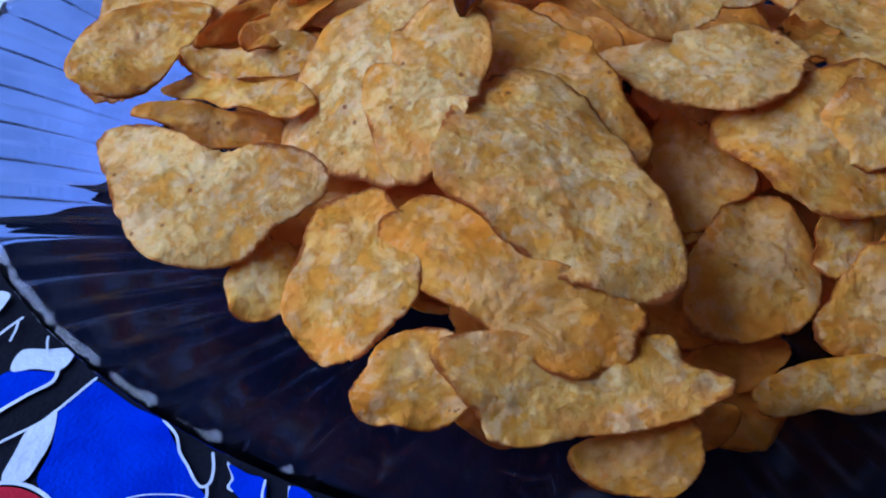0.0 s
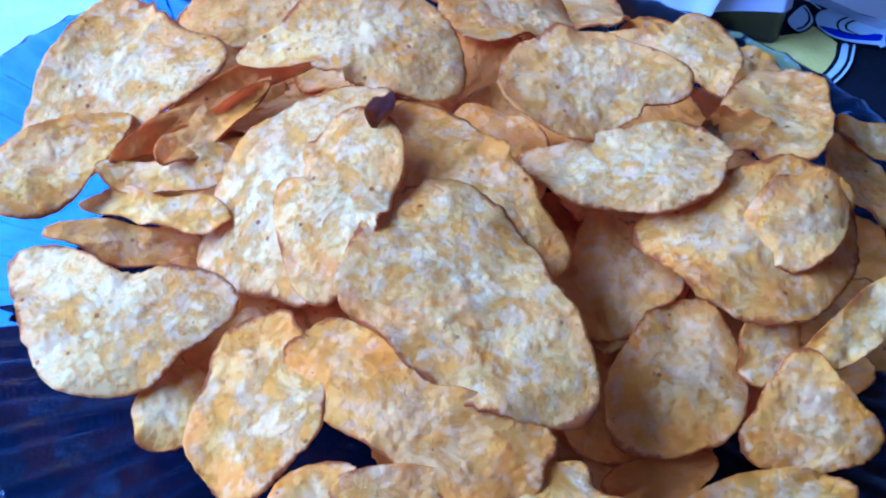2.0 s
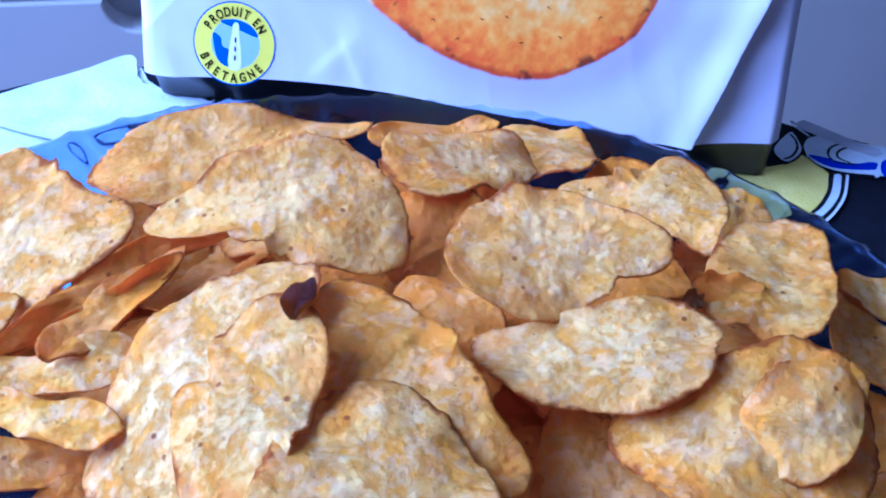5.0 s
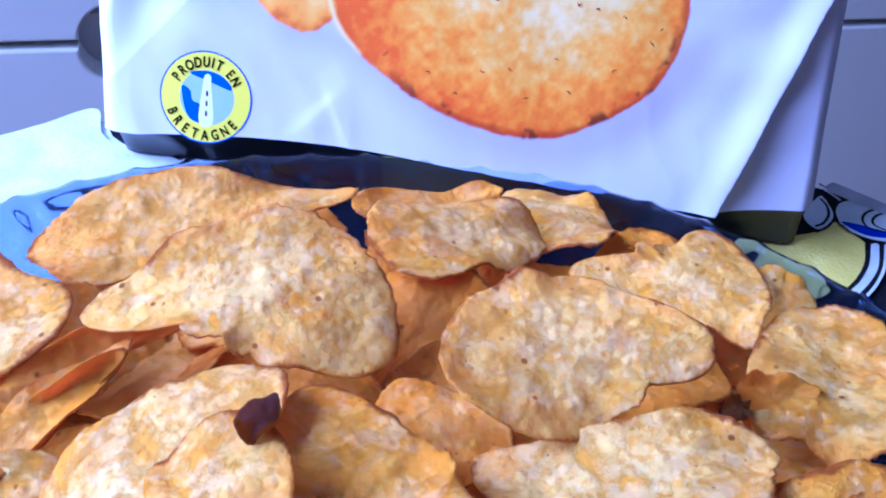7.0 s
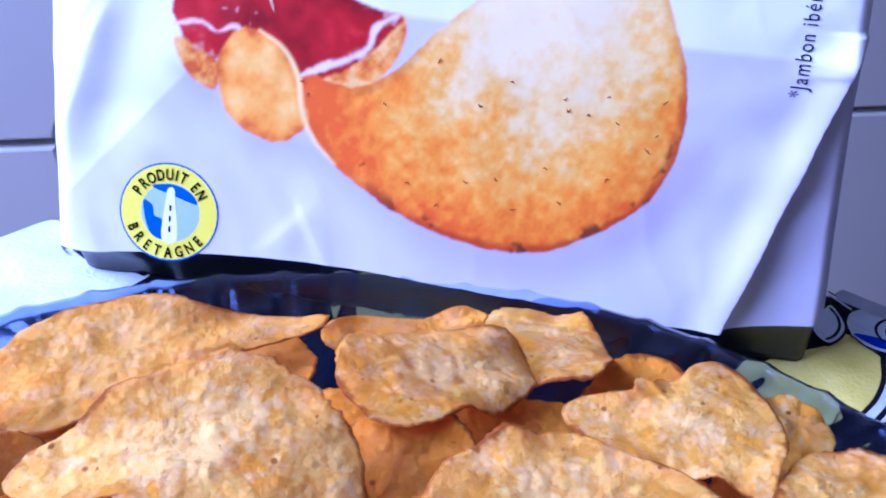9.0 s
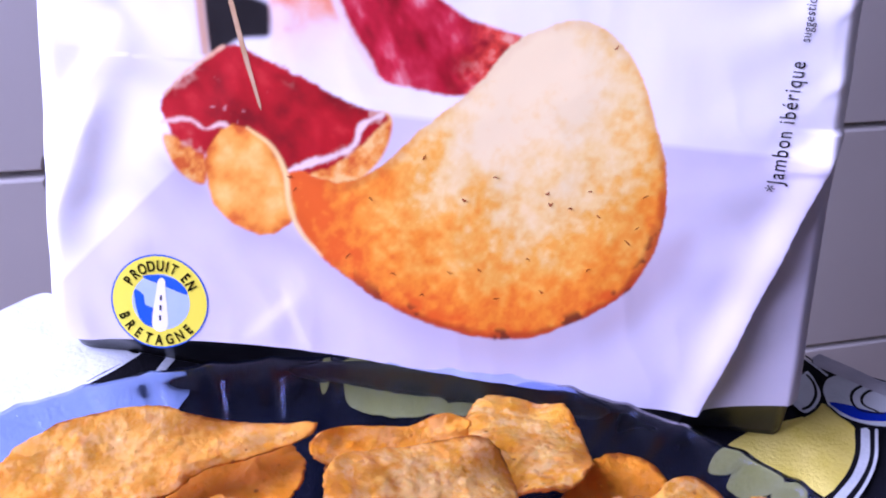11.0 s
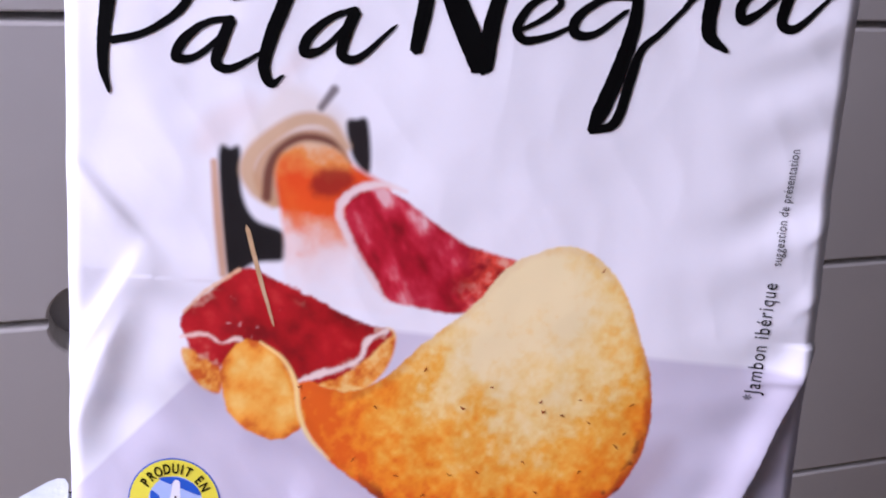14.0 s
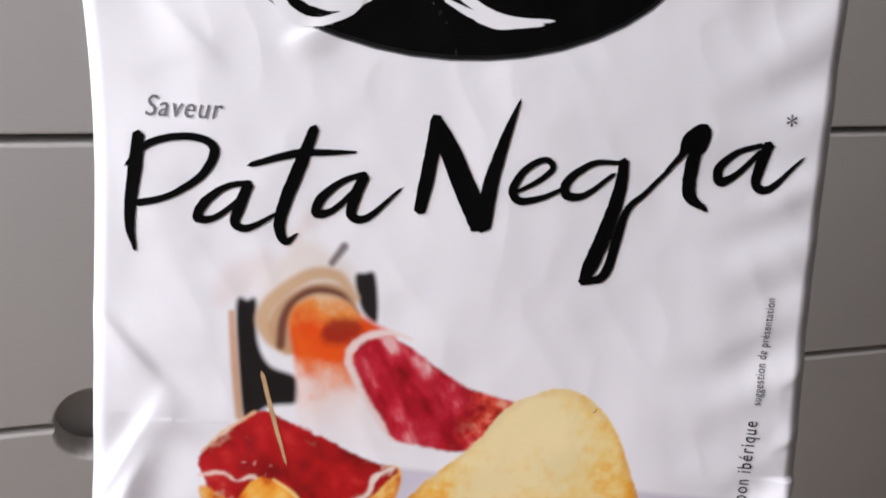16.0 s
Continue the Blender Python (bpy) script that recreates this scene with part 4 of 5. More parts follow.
print_stroke('pictured_toothpick', [(14.1, 104.4), (18.1, 93.0), (22.2, 81.8)], (1.2, 1.2, 0.7), PIC_WOOD)
print_layer[0] = 12
print_stroke('letter_p', [(-23.4, 163.8), (-23.7, 155.9), (-24.4, 147.1), (-24.2, 139.8), (-22.6, 134.1)], (2.6, 3.2, 2.8, 2.2, 0.8), INK)
print_stroke('letter_p', [(-25.9, 155.9), (-20.4, 161.7), (-12.4, 164.4), (-5.7, 164.1), (-3.3, 161.1), (-6.5, 154.7), (-14.3, 149.0), (-22.4, 146.2)], (0.8, 1.6, 1.6, 1.8, 2.2, 1.8, 1.4, 1.6), INK)
print_stroke('letter_a', [(6.5, 154.6), (0.3, 152.8), (-5.0, 148.1), (-6.5, 144.0), (-2.0, 144.5), (3.6, 149.5), (7.0, 153.8)], (1.2, 1.4, 2.2, 2.2, 1.4, 1.2, 1.2), INK)
print_stroke('letter_a', [(6.2, 154.2), (4.3, 148.2), (3.4, 143.7), (7.1, 142.9), (14.2, 147.3)], (2.4, 2.6, 2.2, 1.6, 0.8), INK)
print_stroke('letter_t', [(22.1, 169.9), (19.4, 160.7), (16.4, 151.7), (15.1, 144.2), (17.1, 140.3), (19.9, 142.5)], (2.2, 3.0, 3.0, 2.6, 1.8, 0.5), INK)
print_stroke('letter_t', [(6.7, 159.3), (17.4, 163.1), (26.2, 164.3), (33.1, 165.1)], (1.2, 1.8, 1.4, 0.6), INK)
print_stroke('letter_a', [(36.3, 159.9), (30.6, 157.3), (25.5, 152.4), (24.7, 148.5), (29.0, 149.8), (34.4, 155.8), (36.8, 159.4)], (1.2, 1.4, 2.2, 2.2, 1.4, 1.2, 1.2), INK)
print_stroke('letter_a', [(36.3, 159.4), (34.4, 153.6), (33.9, 148.9), (38.2, 148.8), (45.8, 156.6)], (2.4, 2.6, 2.2, 1.6, 0.7), INK)
print_stroke('letter_n', [(53.5, 175.6), (53.4, 167.3), (52.5, 158.5), (51.7, 151.8)], (2.4, 3.2, 3.2, 2.6), INK)
print_stroke('letter_n', [(53.2, 175.9), (57.8, 168.5), (64.0, 157.5), (68.3, 149.6)], (2.6, 4.6, 5.2, 4.6), INK)
print_stroke('letter_n', [(74.7, 182.4), (72.3, 173.6), (69.8, 161.8), (68.6, 149.6)], (0.6, 2.2, 3.4, 4.0), INK)
print_stroke('letter_e', [(75.9, 159.2), (81.7, 162.7), (85.5, 166.6), (83.2, 168.6), (78.4, 165.6), (75.7, 160.2), (77.9, 157.4), (83.8, 158.9), (90.1, 162.4)], (0.8, 1.2, 1.4, 1.4, 1.6, 2.0, 1.8, 1.3, 0.8), INK)
print_stroke('letter_g', [(102.7, 169.8), (96.0, 168.9), (89.9, 163.9), (90.1, 160.2), (94.9, 160.7), (101.6, 166.5)], (1.0, 1.4, 2.0, 2.2, 1.4, 1.0), INK)
print_stroke('letter_g', [(104.1, 170.4), (103.9, 162.4), (101.5, 151.1), (98.9, 142.7), (97.3, 137.7)], (2.2, 3.0, 3.6, 3.6, 2.0), INK)
print_stroke('letter_g', [(98.4, 138.1), (103.0, 140.8), (105.0, 150.7), (106.7, 158.0), (111.2, 163.1), (116.4, 169.5)], (1.4, 2.2, 2.2, 1.6, 1.2, 1.0), INK)
print_stroke('letter_r', [(115.7, 169.0), (119.4, 174.2), (122.8, 180.0)], (1.0, 1.6, 2.0), INK)
print_stroke('letter_r', [(118.9, 173.8), (120.1, 177.7), (123.7, 180.1), (123.7, 175.8), (121.2, 174.6)], (1.2, 2.6, 3.4, 2.6, 1.0), INK)
print_stroke('letter_r', [(123.3, 180.6), (122.1, 171.5), (122.6, 163.6), (127.5, 160.1)], (2.4, 3.2, 3.0, 1.0), INK)
print_stroke('letter_a', [(139.8, 178.0), (133.7, 175.6), (129.4, 171.1), (130.4, 167.7), (134.6, 170.2), (139.7, 176.2)], (1.2, 1.4, 2.2, 2.2, 1.4, 1.2), INK)
print_stroke('letter_a', [(141.8, 178.6), (140.3, 172.6), (140.0, 167.8), (143.8, 167.3), (151.0, 175.2)], (2.4, 2.6, 2.2, 1.6, 0.7), INK)
print_stroke('badge_swoosh', [(7.7, 204.3), (12.9, 198.0), (20.3, 196.4), (28.7, 199.8), (32.6, 204.3)], (3.0, 3.2, 2.2, 2.0, 1.0), PIC_WHITE)
print_stroke('badge_swoosh', [(52.8, 205.2), (59.0, 202.8), (66.5, 200.9), (77.4, 201.8)], (1.0, 2.0, 2.6, 1.0), PIC_WHITE)
print_stroke('pictured_fleck', [(50.5, 62.9), (50.7, 62.9), (51.4, 62.4)], (0.15, 0.48, 0.15), PIC_BROWN)
print_stroke('pictured_fleck', [(73.3, 65.2), (74.0, 64.7), (74.5, 64.8)], (0.15, 0.55, 0.15), PIC_BROWN)
print_stroke('pictured_fleck', [(80.3, 71.1), (81.0, 71.1), (81.4, 70.9)], (0.15, 0.44, 0.15), PIC_BROWN)
print_stroke('pictured_fleck', [(94.7, 66.2), (95.2, 65.6), (95.7, 66.3)], (0.15, 0.58, 0.15), PIC_BROWN)
print_stroke('pictured_fleck', [(99.7, 65.2), (100.3, 65.4), (100.6, 65.0)], (0.15, 0.54, 0.15), PIC_BROWN)
print_stroke('pictured_fleck', [(104.0, 69.9), (104.6, 70.1), (104.9, 69.9)], (0.15, 0.31, 0.15), PIC_BROWN)
print_stroke('pictured_fleck', [(62.6, 73.5), (63.0, 74.1), (63.3, 74.7)], (0.15, 0.53, 0.15), PIC_BROWN)
print_stroke('pictured_fleck', [(57.6, 44.9), (58.3, 45.0), (58.9, 44.6)], (0.15, 0.38, 0.15), PIC_BROWN)
print_stroke('pictured_fleck', [(71.8, 47.0), (72.6, 46.5), (73.1, 46.7)], (0.15, 0.31, 0.15), PIC_BROWN)
print_stroke('pictured_fleck', [(79.3, 48.3), (79.6, 48.0), (80.3, 47.6)], (0.15, 0.48, 0.15), PIC_BROWN)
print_stroke('pictured_fleck', [(91.0, 51.8), (91.4, 51.9), (92.0, 51.5)], (0.15, 0.33, 0.15), PIC_BROWN)
print_stroke('pictured_fleck', [(93.6, 68.4), (94.1, 68.3), (94.5, 68.9)], (0.15, 0.49, 0.15), PIC_BROWN)
print_stroke('pictured_fleck', [(105.1, 103.6), (105.6, 103.9), (105.9, 104.6)], (0.15, 0.32, 0.15), PIC_BROWN)
print_stroke('pictured_fleck', [(114.9, 59.0), (115.8, 58.3), (116.3, 57.8)], (0.15, 0.40, 0.15), PIC_BROWN)
print_stroke('pictured_fleck', [(117.6, 69.7), (118.1, 70.1), (118.8, 70.6)], (0.15, 0.32, 0.15), PIC_BROWN)
print_stroke('pictured_fleck', [(117.1, 61.8), (117.3, 62.1), (117.8, 62.5)], (0.15, 0.34, 0.15), PIC_BROWN)
print_stroke('pictured_fleck', [(46.1, 47.3), (46.5, 48.0), (47.1, 48.7)], (0.15, 0.35, 0.15), PIC_BROWN)
print_stroke('pictured_fleck', [(107.0, 64.4), (107.7, 64.0), (108.0, 63.9)], (0.15, 0.39, 0.15), PIC_BROWN)
print_stroke('pictured_fleck', [(65.4, 40.0), (66.0, 40.6), (66.5, 40.2)], (0.15, 0.44, 0.15), PIC_BROWN)
print_stroke('pictured_fleck', [(84.1, 41.1), (84.9, 41.2), (85.6, 41.4)], (0.15, 0.39, 0.15), PIC_BROWN)
print_stroke('pictured_fleck', [(95.4, 44.2), (96.2, 43.8), (96.5, 43.7)], (0.15, 0.55, 0.15), PIC_BROWN)
print_stroke('pictured_fleck', [(106.5, 50.1), (106.8, 50.8), (107.5, 50.9)], (0.15, 0.35, 0.15), PIC_BROWN)
print_stroke('pictured_fleck', [(30.0, 65.7), (30.7, 65.6), (31.2, 66.2)], (0.15, 0.54, 0.15), PIC_BROWN)
print_stroke('pictured_fleck', [(31.8, 62.3), (32.3, 63.0), (32.6, 63.1)], (0.15, 0.41, 0.15), PIC_BROWN)
print_layer[0] = 0
# roundel
LX, LZ = 0.0, 31.0
part("roundel_edge", wrap(filled(disc(LX, LZ, 12.4, 12.0))), PIC_BLUE, BAG)
part("roundel", wrap(filled(disc(LX, LZ, 12.0, 11.6))), PIC_YELLOW, BAG, "yellow roundel with a lighthouse")
part("roundel_sky", wrap(filled(disc(LX + 0.3, LZ, 7.3, 7.1))), PIC_SKY, BAG)
print_shape("roundel_sea", [(LX - 6.6, LZ + 2.2), (LX - 4.2, LZ + 1.4), (LX - 3.6, LZ - 1.0), (LX - 1.2, LZ - 2.2), (LX - 1.0, LZ - 6.6), (LX - 4.8, LZ - 5.0)], PIC_BLUE)
print_shape("roundel_beam", [(LX - 4.6, LZ + 6.0), (LX + 0.2, LZ + 6.9), (LX + 5.0, LZ + 5.4), (LX + 6.8, LZ + 2.6), (LX + 1.0, LZ + 4.2)], PIC_BLUE)
print_shape("roundel_tower", [(LX - 1.6, LZ - 6.4), (LX - 0.9, LZ + 3.6), (LX - 0.6, LZ + 5.6), (LX + 0.3, LZ + 6.2), (LX + 1.1, LZ + 5.6), (LX + 1.3, LZ + 3.6), (LX + 2.2, LZ - 6.4)], PIC_WHITE)
for k in range(3):
    print_stroke("roundel_window", [(LX + 0.25, LZ + 1.8 - 2.6 * k), (LX + 0.3, LZ + 0.6 - 2.6 * k)], (0.5, 0.5), INK)
print_layer[0] += 1
for word, start, end, inward in (("PRODUIT EN", 150, 33, True), ("BRETAGNE", 206, 320, False)):
    wide = [0.5 if letter in " I" else 1.0 for letter in word]
    for k, letter in enumerate(word):
        if letter == " ":
            continue
        run = sum(wide[:k]) + (wide[k] - wide[0]) / 2
        ang = start + (end - start) * run / (sum(wide) - wide[0])
        rr = 8.0 if inward else 11.0
        a = radians(ang)
        print_text("roundel_letter", letter, 3.7, LX + rr * math.cos(a), LZ + rr * math.sin(a), ang - 90 if inward else ang + 90, INK, 0.74)
print_text("flavour_word", "Saveur", 7.4, -22.3, 168.6, 3.5, INK_GREY, 0.9, 0.25, 1.12)
print_text("flavour_star", "*", 7.0, 145.6, 181.5, 6, INK, 1.0)
print_text("side_note", "*Jambon ib\u00e9rique", 5.7, 151.0, 74.8, 90.5, INK, 0.66, 0.0, 1.16)
print_text("side_note_small", "suggestion de pr\u00e9sentation", 3.5, 150.6, 110.0, 90.5, INK, 0.68, 0.0, 1.1)
print_layer[0] = 0
# black oval badge, its mark left as plain strokes
part("badge_ring", wrap(filled(disc(53.5, 227.2, 63.6, 36.8, 3))), INK_GREY, BAG)
part("badge_gap", wrap(filled(disc(53.5, 227.2, 63.1, 36.4, 3))), FILM, BAG)
part("badge", wrap(filled(disc(53.5, 227.2, 62, 35.3, 3))), PIC_BLACK, BAG, "black oval badge with white strokes")
print_stroke("badge_stroke", [(8, 219), (14, 205), (24, 201), (34, 205), (44, 216), (56, 236), (52, 244)], (3.0, 4.0, 3.4, 3.0, 3.0, 3.4, 2.0), PIC_WHITE)
print_stroke("badge_stroke", [(48, 212), (58, 206), (68, 202), (80, 203)], (1.0, 2.4, 2.8, 0.8), PIC_WHITE)


# ---- potato chips ----
chip_count = [0]
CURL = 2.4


def chip(place, turn, radius, outline, bend, tone=(0.0, 0.0, 0.0), narrow=1.0, label="", thick=0.6):
    """A fried slice: mean radius in millimetres, the outline's waves in pairs, and its bends across, along and in twist per metre."""
    chip_count[0] += 1
    seed = chip_count[0] * 3.7
    rings, seg = 24, 132
    bm = bmesh.new()
    uv = bm.loops.layers.uv.new("UVMap")
    kx, ky, kxy = (CURL * k for k in bend)
    stand = pose(place[0] / 1000, place[1] / 1000, place[2] / 1000, *turn)
    # bend runs along the line to the camera, so outlines fit its view
    view_eye = stand.inverted() @ Vector((0.05, 0.06, 0.197))
    side_up = 1 if view_eye.z > 0 else -1

    def edge(a):
        f = 1.0
        for k in range(len(outline) // 2):
            f += outline[2 * k] * math.cos((k + 1) * a) + outline[2 * k + 1] * math.sin((k + 1) * a)
        f += 0.016 * noise.noise((math.cos(a) * 3, math.sin(a) * 3, seed)) + 0.018 * noise.noise((math.cos(a) * 9, math.sin(a) * 9, seed)) + 0.024 * noise.noise((math.cos(a) * 24, math.sin(a) * 24, seed)) - 0.05 * max(0.0, noise.noise((math.cos(a) * 12, math.sin(a) * 12, seed + 8)) - 0.35)
        return radius * max(0.25, f) / 1000

    edges = [edge(2 * math.pi * j / seg) for j in range(seg)]

    def surface(x, y, f):
        z = 0.0015 * noise.noise((x * 50, y * 50, seed)) + 0.0007 * noise.noise((x * 160, y * 160, seed + 5))
        cell = noise.noise((x * 300, y * 300, seed + 9))
        z += 0.0009 * max(0.0, cell - 0.1)
        a = math.atan2(y / narrow, x)
        z += 0.0046 * f ** 3 * noise.noise((math.cos(a) * 1.3, math.sin(a) * 1.3, seed + 2))
        return z

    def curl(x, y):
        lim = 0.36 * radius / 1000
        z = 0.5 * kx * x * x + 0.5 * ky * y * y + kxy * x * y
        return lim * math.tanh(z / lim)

    def layer(side):
        rows = []
        for i in range(1, rings + 1):
            f = (i / rings) ** 0.85
            row = []
            for j in range(seg):
                a = 2 * math.pi * j / seg
                r = edges[j] * f
                x, y = r * math.cos(a), narrow * r * math.sin(a)
                t = thick / 2000 * (1.0 if i < rings else 0.7)
                at = Vector((x, y, surface(x, y, f) + side * t))
                row.append((bm.verts.new(at + (view_eye - at).normalized() * side_up * curl(x, y)), f, j / seg))
            rows.append(row)
        mid = (bm.verts.new((0, 0, surface(0, 0, 0) + side * thick / 2000)), 0.0, 0.0)
        return rows, mid

    def face(items, flip):
        items = items[::-1] if flip else items
        f = bm.faces.new([q[0] for q in items])
        f.smooth = True
        for loop, q in zip(f.loops, items):
            loop[uv].uv = (q[1], q[2])

    layers = [layer(1), layer(-1)]
    for (rows, mid), flip in zip(layers, (False, True)):
        for j in range(seg):
            k = (j + 1) % seg
            face([mid, rows[0][j], rows[0][k]], flip)
            for a, b in zip(rows, rows[1:]):
                face([a[j], b[j], b[k], a[k]], flip)
    up, down = layers[0][0][-1], layers[1][0][-1]
    for j in range(seg):
        k = (j + 1) % seg
        face([up[j], down[j], down[k], up[k]], False)
    me = bpy.data.meshes.new("potato_chip")
    bm.to_mesh(me)
    bm.free()
    me.materials.append(CHIP)
    ob = new("potato_chip", me)
    ob.matrix_world = stand
    orange_tone, pale, burn = tone
    ob.color = (orange_tone, pale, burn, 1)
    radius *= math.sqrt(narrow)
    size = "large" if radius > 19 else "medium" if radius > 12 else "small broken"
    coat = "charred" if burn > 0.5 else "deep-orange" if orange_tone > 0.75 else "orange-toned" if orange_tone > 0.4 else "golden"
    tagged(ob, label or f"{size} {coat} potato chip with browned rim, in the heap", "potato chip", "chips heaped on the plate")
    return ob


chip((62.3, 193.1, 57.5), (-0.9, -6.9, 107), 28.2, (0.01, 0.01, 0.03, 0.13, 0.03, -0.09, -0.01, 0.00, 0.03, 0.03, -0.02, -0.01, -0.01, 0.00, 0.01, -0.01, -0.00, 0.01, -0.00, 0.00, -0.00, -0.01, 0.00, -0.00), (-4, -6, 2), (0.05, 0.3, 0), 0.73)
chip((56.1, 219.6, 55.9), (5, -12.6, 37), 26.4, (-0.03, -0.00, -0.27, 0.04, -0.06, 0.00, 0.03, -0.01, 0.06, 0.01, 0.02, 0.01, -0.03, -0.01, -0.03, -0.01, 0.00, 0.00, 0.01, 0.02, 0.01, 0.00, -0.01, -0.01), (-7, -6, 0), (0.35, 0, 0), 0.78)
chip((25.2, 223.9, 50.2), (-19.8, -22.5, 74), 28.1, (0.00, 0.01, 0.00, -0.01, 0.07, -0.10, -0.08, -0.03, 0.00, 0.03, 0.01, -0.01, -0.02, 0.01, 0.01, 0.01, 0.01, -0.01, -0.00, -0.00, 0.01, 0.00, -0.00, -0.00), (-6, -6, 2), (0, 0.55, 0), 0.67)
chip((-4.5, 194.8, 39.3), (24, -11, -19), 22.3, (-0.04, -0.15, 0.12, 0.04, -0.07, 0.19, -0.01, -0.04, -0.01, 0.04, -0.03, -0.01, -0.00, -0.00, 0.00, -0.01), (-5, -3, 2), (0, 0.55, 0), 0.69)
chip((26.9, 174.0, 43.0), (-28, -9, 95), 19.9, (-0.01, -0.01, -0.01, -0.00, 0.04, 0.01, 0.02, 0.00, -0.01, -0.01, 0.00, -0.00, 0.01, -0.01, -0.01, -0.00), (1, 3, 1), (0.2, 0.1, 0), 0.65)
chip((55.5, 168.7, 50.9), (19, 2, -26), 25.5, (-0.00, -0.02, 0.10, -0.00, -0.05, 0.07, -0.14, 0.01, 0.02, -0.04, 0.04, 0.01, 0.01, -0.01, 0.01, -0.01), (-6, -10, 0), (0.5, 0, 0), 0.41)
chip((107.1, 194.9, 38.6), (-4.2, -13.1, 77), 19.2, (0.00, -0.00, -0.00, -0.04, 0.05, 0.05, 0.01, -0.01, 0.01, 0.00, 0.00, 0.00, 0.01, -0.01, 0.00, 0.01, -0.00, -0.00, -0.00, -0.00, 0.00, 0.00, 0.00, -0.00), (-5, -4, 2), (0.3, 0.05, 0), 0.70)
chip((131.0, 186.0, 41.9), (35, -9, 5), 13.0, (-0.00, -0.02, -0.07, 0.00, -0.00, -0.17, 0.04, -0.01, 0.01, 0.01, -0.04, 0.01, -0.01, -0.02, 0.02, -0.01), (-4, 4, 2), (0.35, 0, 0), 0.80)
chip((123.0, 222.8, 53.7), (9, -10, 41), 23.7, (0.03, 0.02, -0.00, -0.03, 0.07, 0.05, -0.03, 0.02, 0.00, -0.01, 0.01, 0.02, -0.01, -0.01, 0.01, -0.01), (0, -5, 4), (0.25, 0.05, 0), 0.83)
chip((95.2, 238.8, 56.0), (5, -10, 1), 22.0, (0.06, -0.02, 0.06, 0.04, -0.09, 0.05, -0.05, -0.02, 0.02, 0.01, 0.01, -0.01, 0.01, 0.02, -0.02, 0.01), (-5, 1, 3), (0, 0.5, 0), 0.60)
chip((86.6, 260.1, 61.9), (14.7, 12, -42), 20.4, (-0.03, -0.02, -0.29, 0.16, -0.07, -0.01, 0.01, -0.09, 0.04, -0.03, 0.05, 0.02, 0.01, 0.03, -0.02, 0.01), (-5, 4, 4), (0.05, 0.25, 0), 0.70)
chip((114.9, 304.6, 45.4), (10.9, 7, -59), 21.0, (0.06, 0.04, -0.42, 0.17, 0.11, 0.04, 0.12, -0.06, -0.09, 0.04, 0.01, 0.05, 0.05, -0.02, -0.04, 0.01), (4, -6, 3), (0.1, 0.2, 0), 0.52)
chip((137.3, 274.5, 49.0), (-7, 2, 69), 25.6, (0.09, 0.09, -0.03, 0.05, 0.06, 0.01, -0.03, -0.01, 0.01, -0.01, 0.00, 0.02, 0.00, -0.01, 0.01, 0.01), (0, 4, -0), (0.1, 0.2, 0), 0.53)
chip((125.8, 268.6, 49.6), (15, -9, 30), 7.9, (-0.05, 0.02, 0.06, 0.01, 0.02, -0.03, -0.01, -0.02, -0.00, 0.00, -0.00, 0.00, 0.00, 0.00, -0.00, -0.00), (-1, 3, 3), (1.0, 0.0, 0.0), 0.74)
chip((35.0, 271.5, 57.5), (7.3, -19.6, 61), 20.4, (0.07, -0.00, -0.23, -0.19, 0.10, 0.12, -0.01, 0.07, 0.01, -0.09, 0.01, 0.04, -0.04, 0.01, 0.03, -0.03, -0.00, 0.02, -0.03, -0.01, 0.03, -0.00, -0.01, 0.01), (-8, -8, 3), (0, 0.2, 0), 0.86)
chip((9.1, 322.5, 35.2), (15, -5, 24), 31.7, (-0.11, 0.01, 0.04, 0.01, 0.16, -0.11, 0.05, -0.06, -0.02, -0.01, -0.00, -0.04, -0.03, -0.02, -0.02, 0.01), (-1, 5, 3), (0.3, 0.2, 0), 0.38)
chip((69.5, 312.9, 45.0), (3, 8, 41), 21.7, (-0.03, 0.05, 0.04, -0.01, 0.04, -0.05, -0.05, 0.02, 0.02, 0.01, 0.00, -0.01, -0.00, 0.01, -0.00, -0.00), (-3, 1, 1), (0.1, 0.2, 0), 0.67)
chip((66.1, 333.3, 39.7), (12, -4, 15), 17.1, (-0.23, -0.14, 0.07, 0.03, -0.03, 0.08, -0.06, -0.02, 0.00, -0.01, -0.00, -0.00, -0.00, 0.00, -0.01, 0.00), (4, 2, -2), (0.6, 0.0, 0.0), 0.33)
chip((94.0, 345.4, 31.1), (-3, 18, 96), 27.4, (0.05, 0.07, -0.05, 0.04, -0.02, 0.01, -0.01, -0.00, 0.00, 0.00, 0.00, 0.00, 0.00, 0.00, -0.00, 0.00), (-0, -0, 0), (0.0, 0.0, 0.0), 0.49)
chip((-28.7, 265.0, 36.7), (-12, -21.5, 77), 32.0, (-0.00, 0.03, -0.01, -0.08, -0.14, 0.08, -0.01, 0.07, 0.05, 0.01, 0.03, -0.03, -0.02, -0.03, -0.02, 0.00, -0.01, 0.02, 0.01, 0.01, 0.01, -0.01, -0.01, -0.01), (-9, 9, 4), (0.1, 0.25, 0), 0.63)
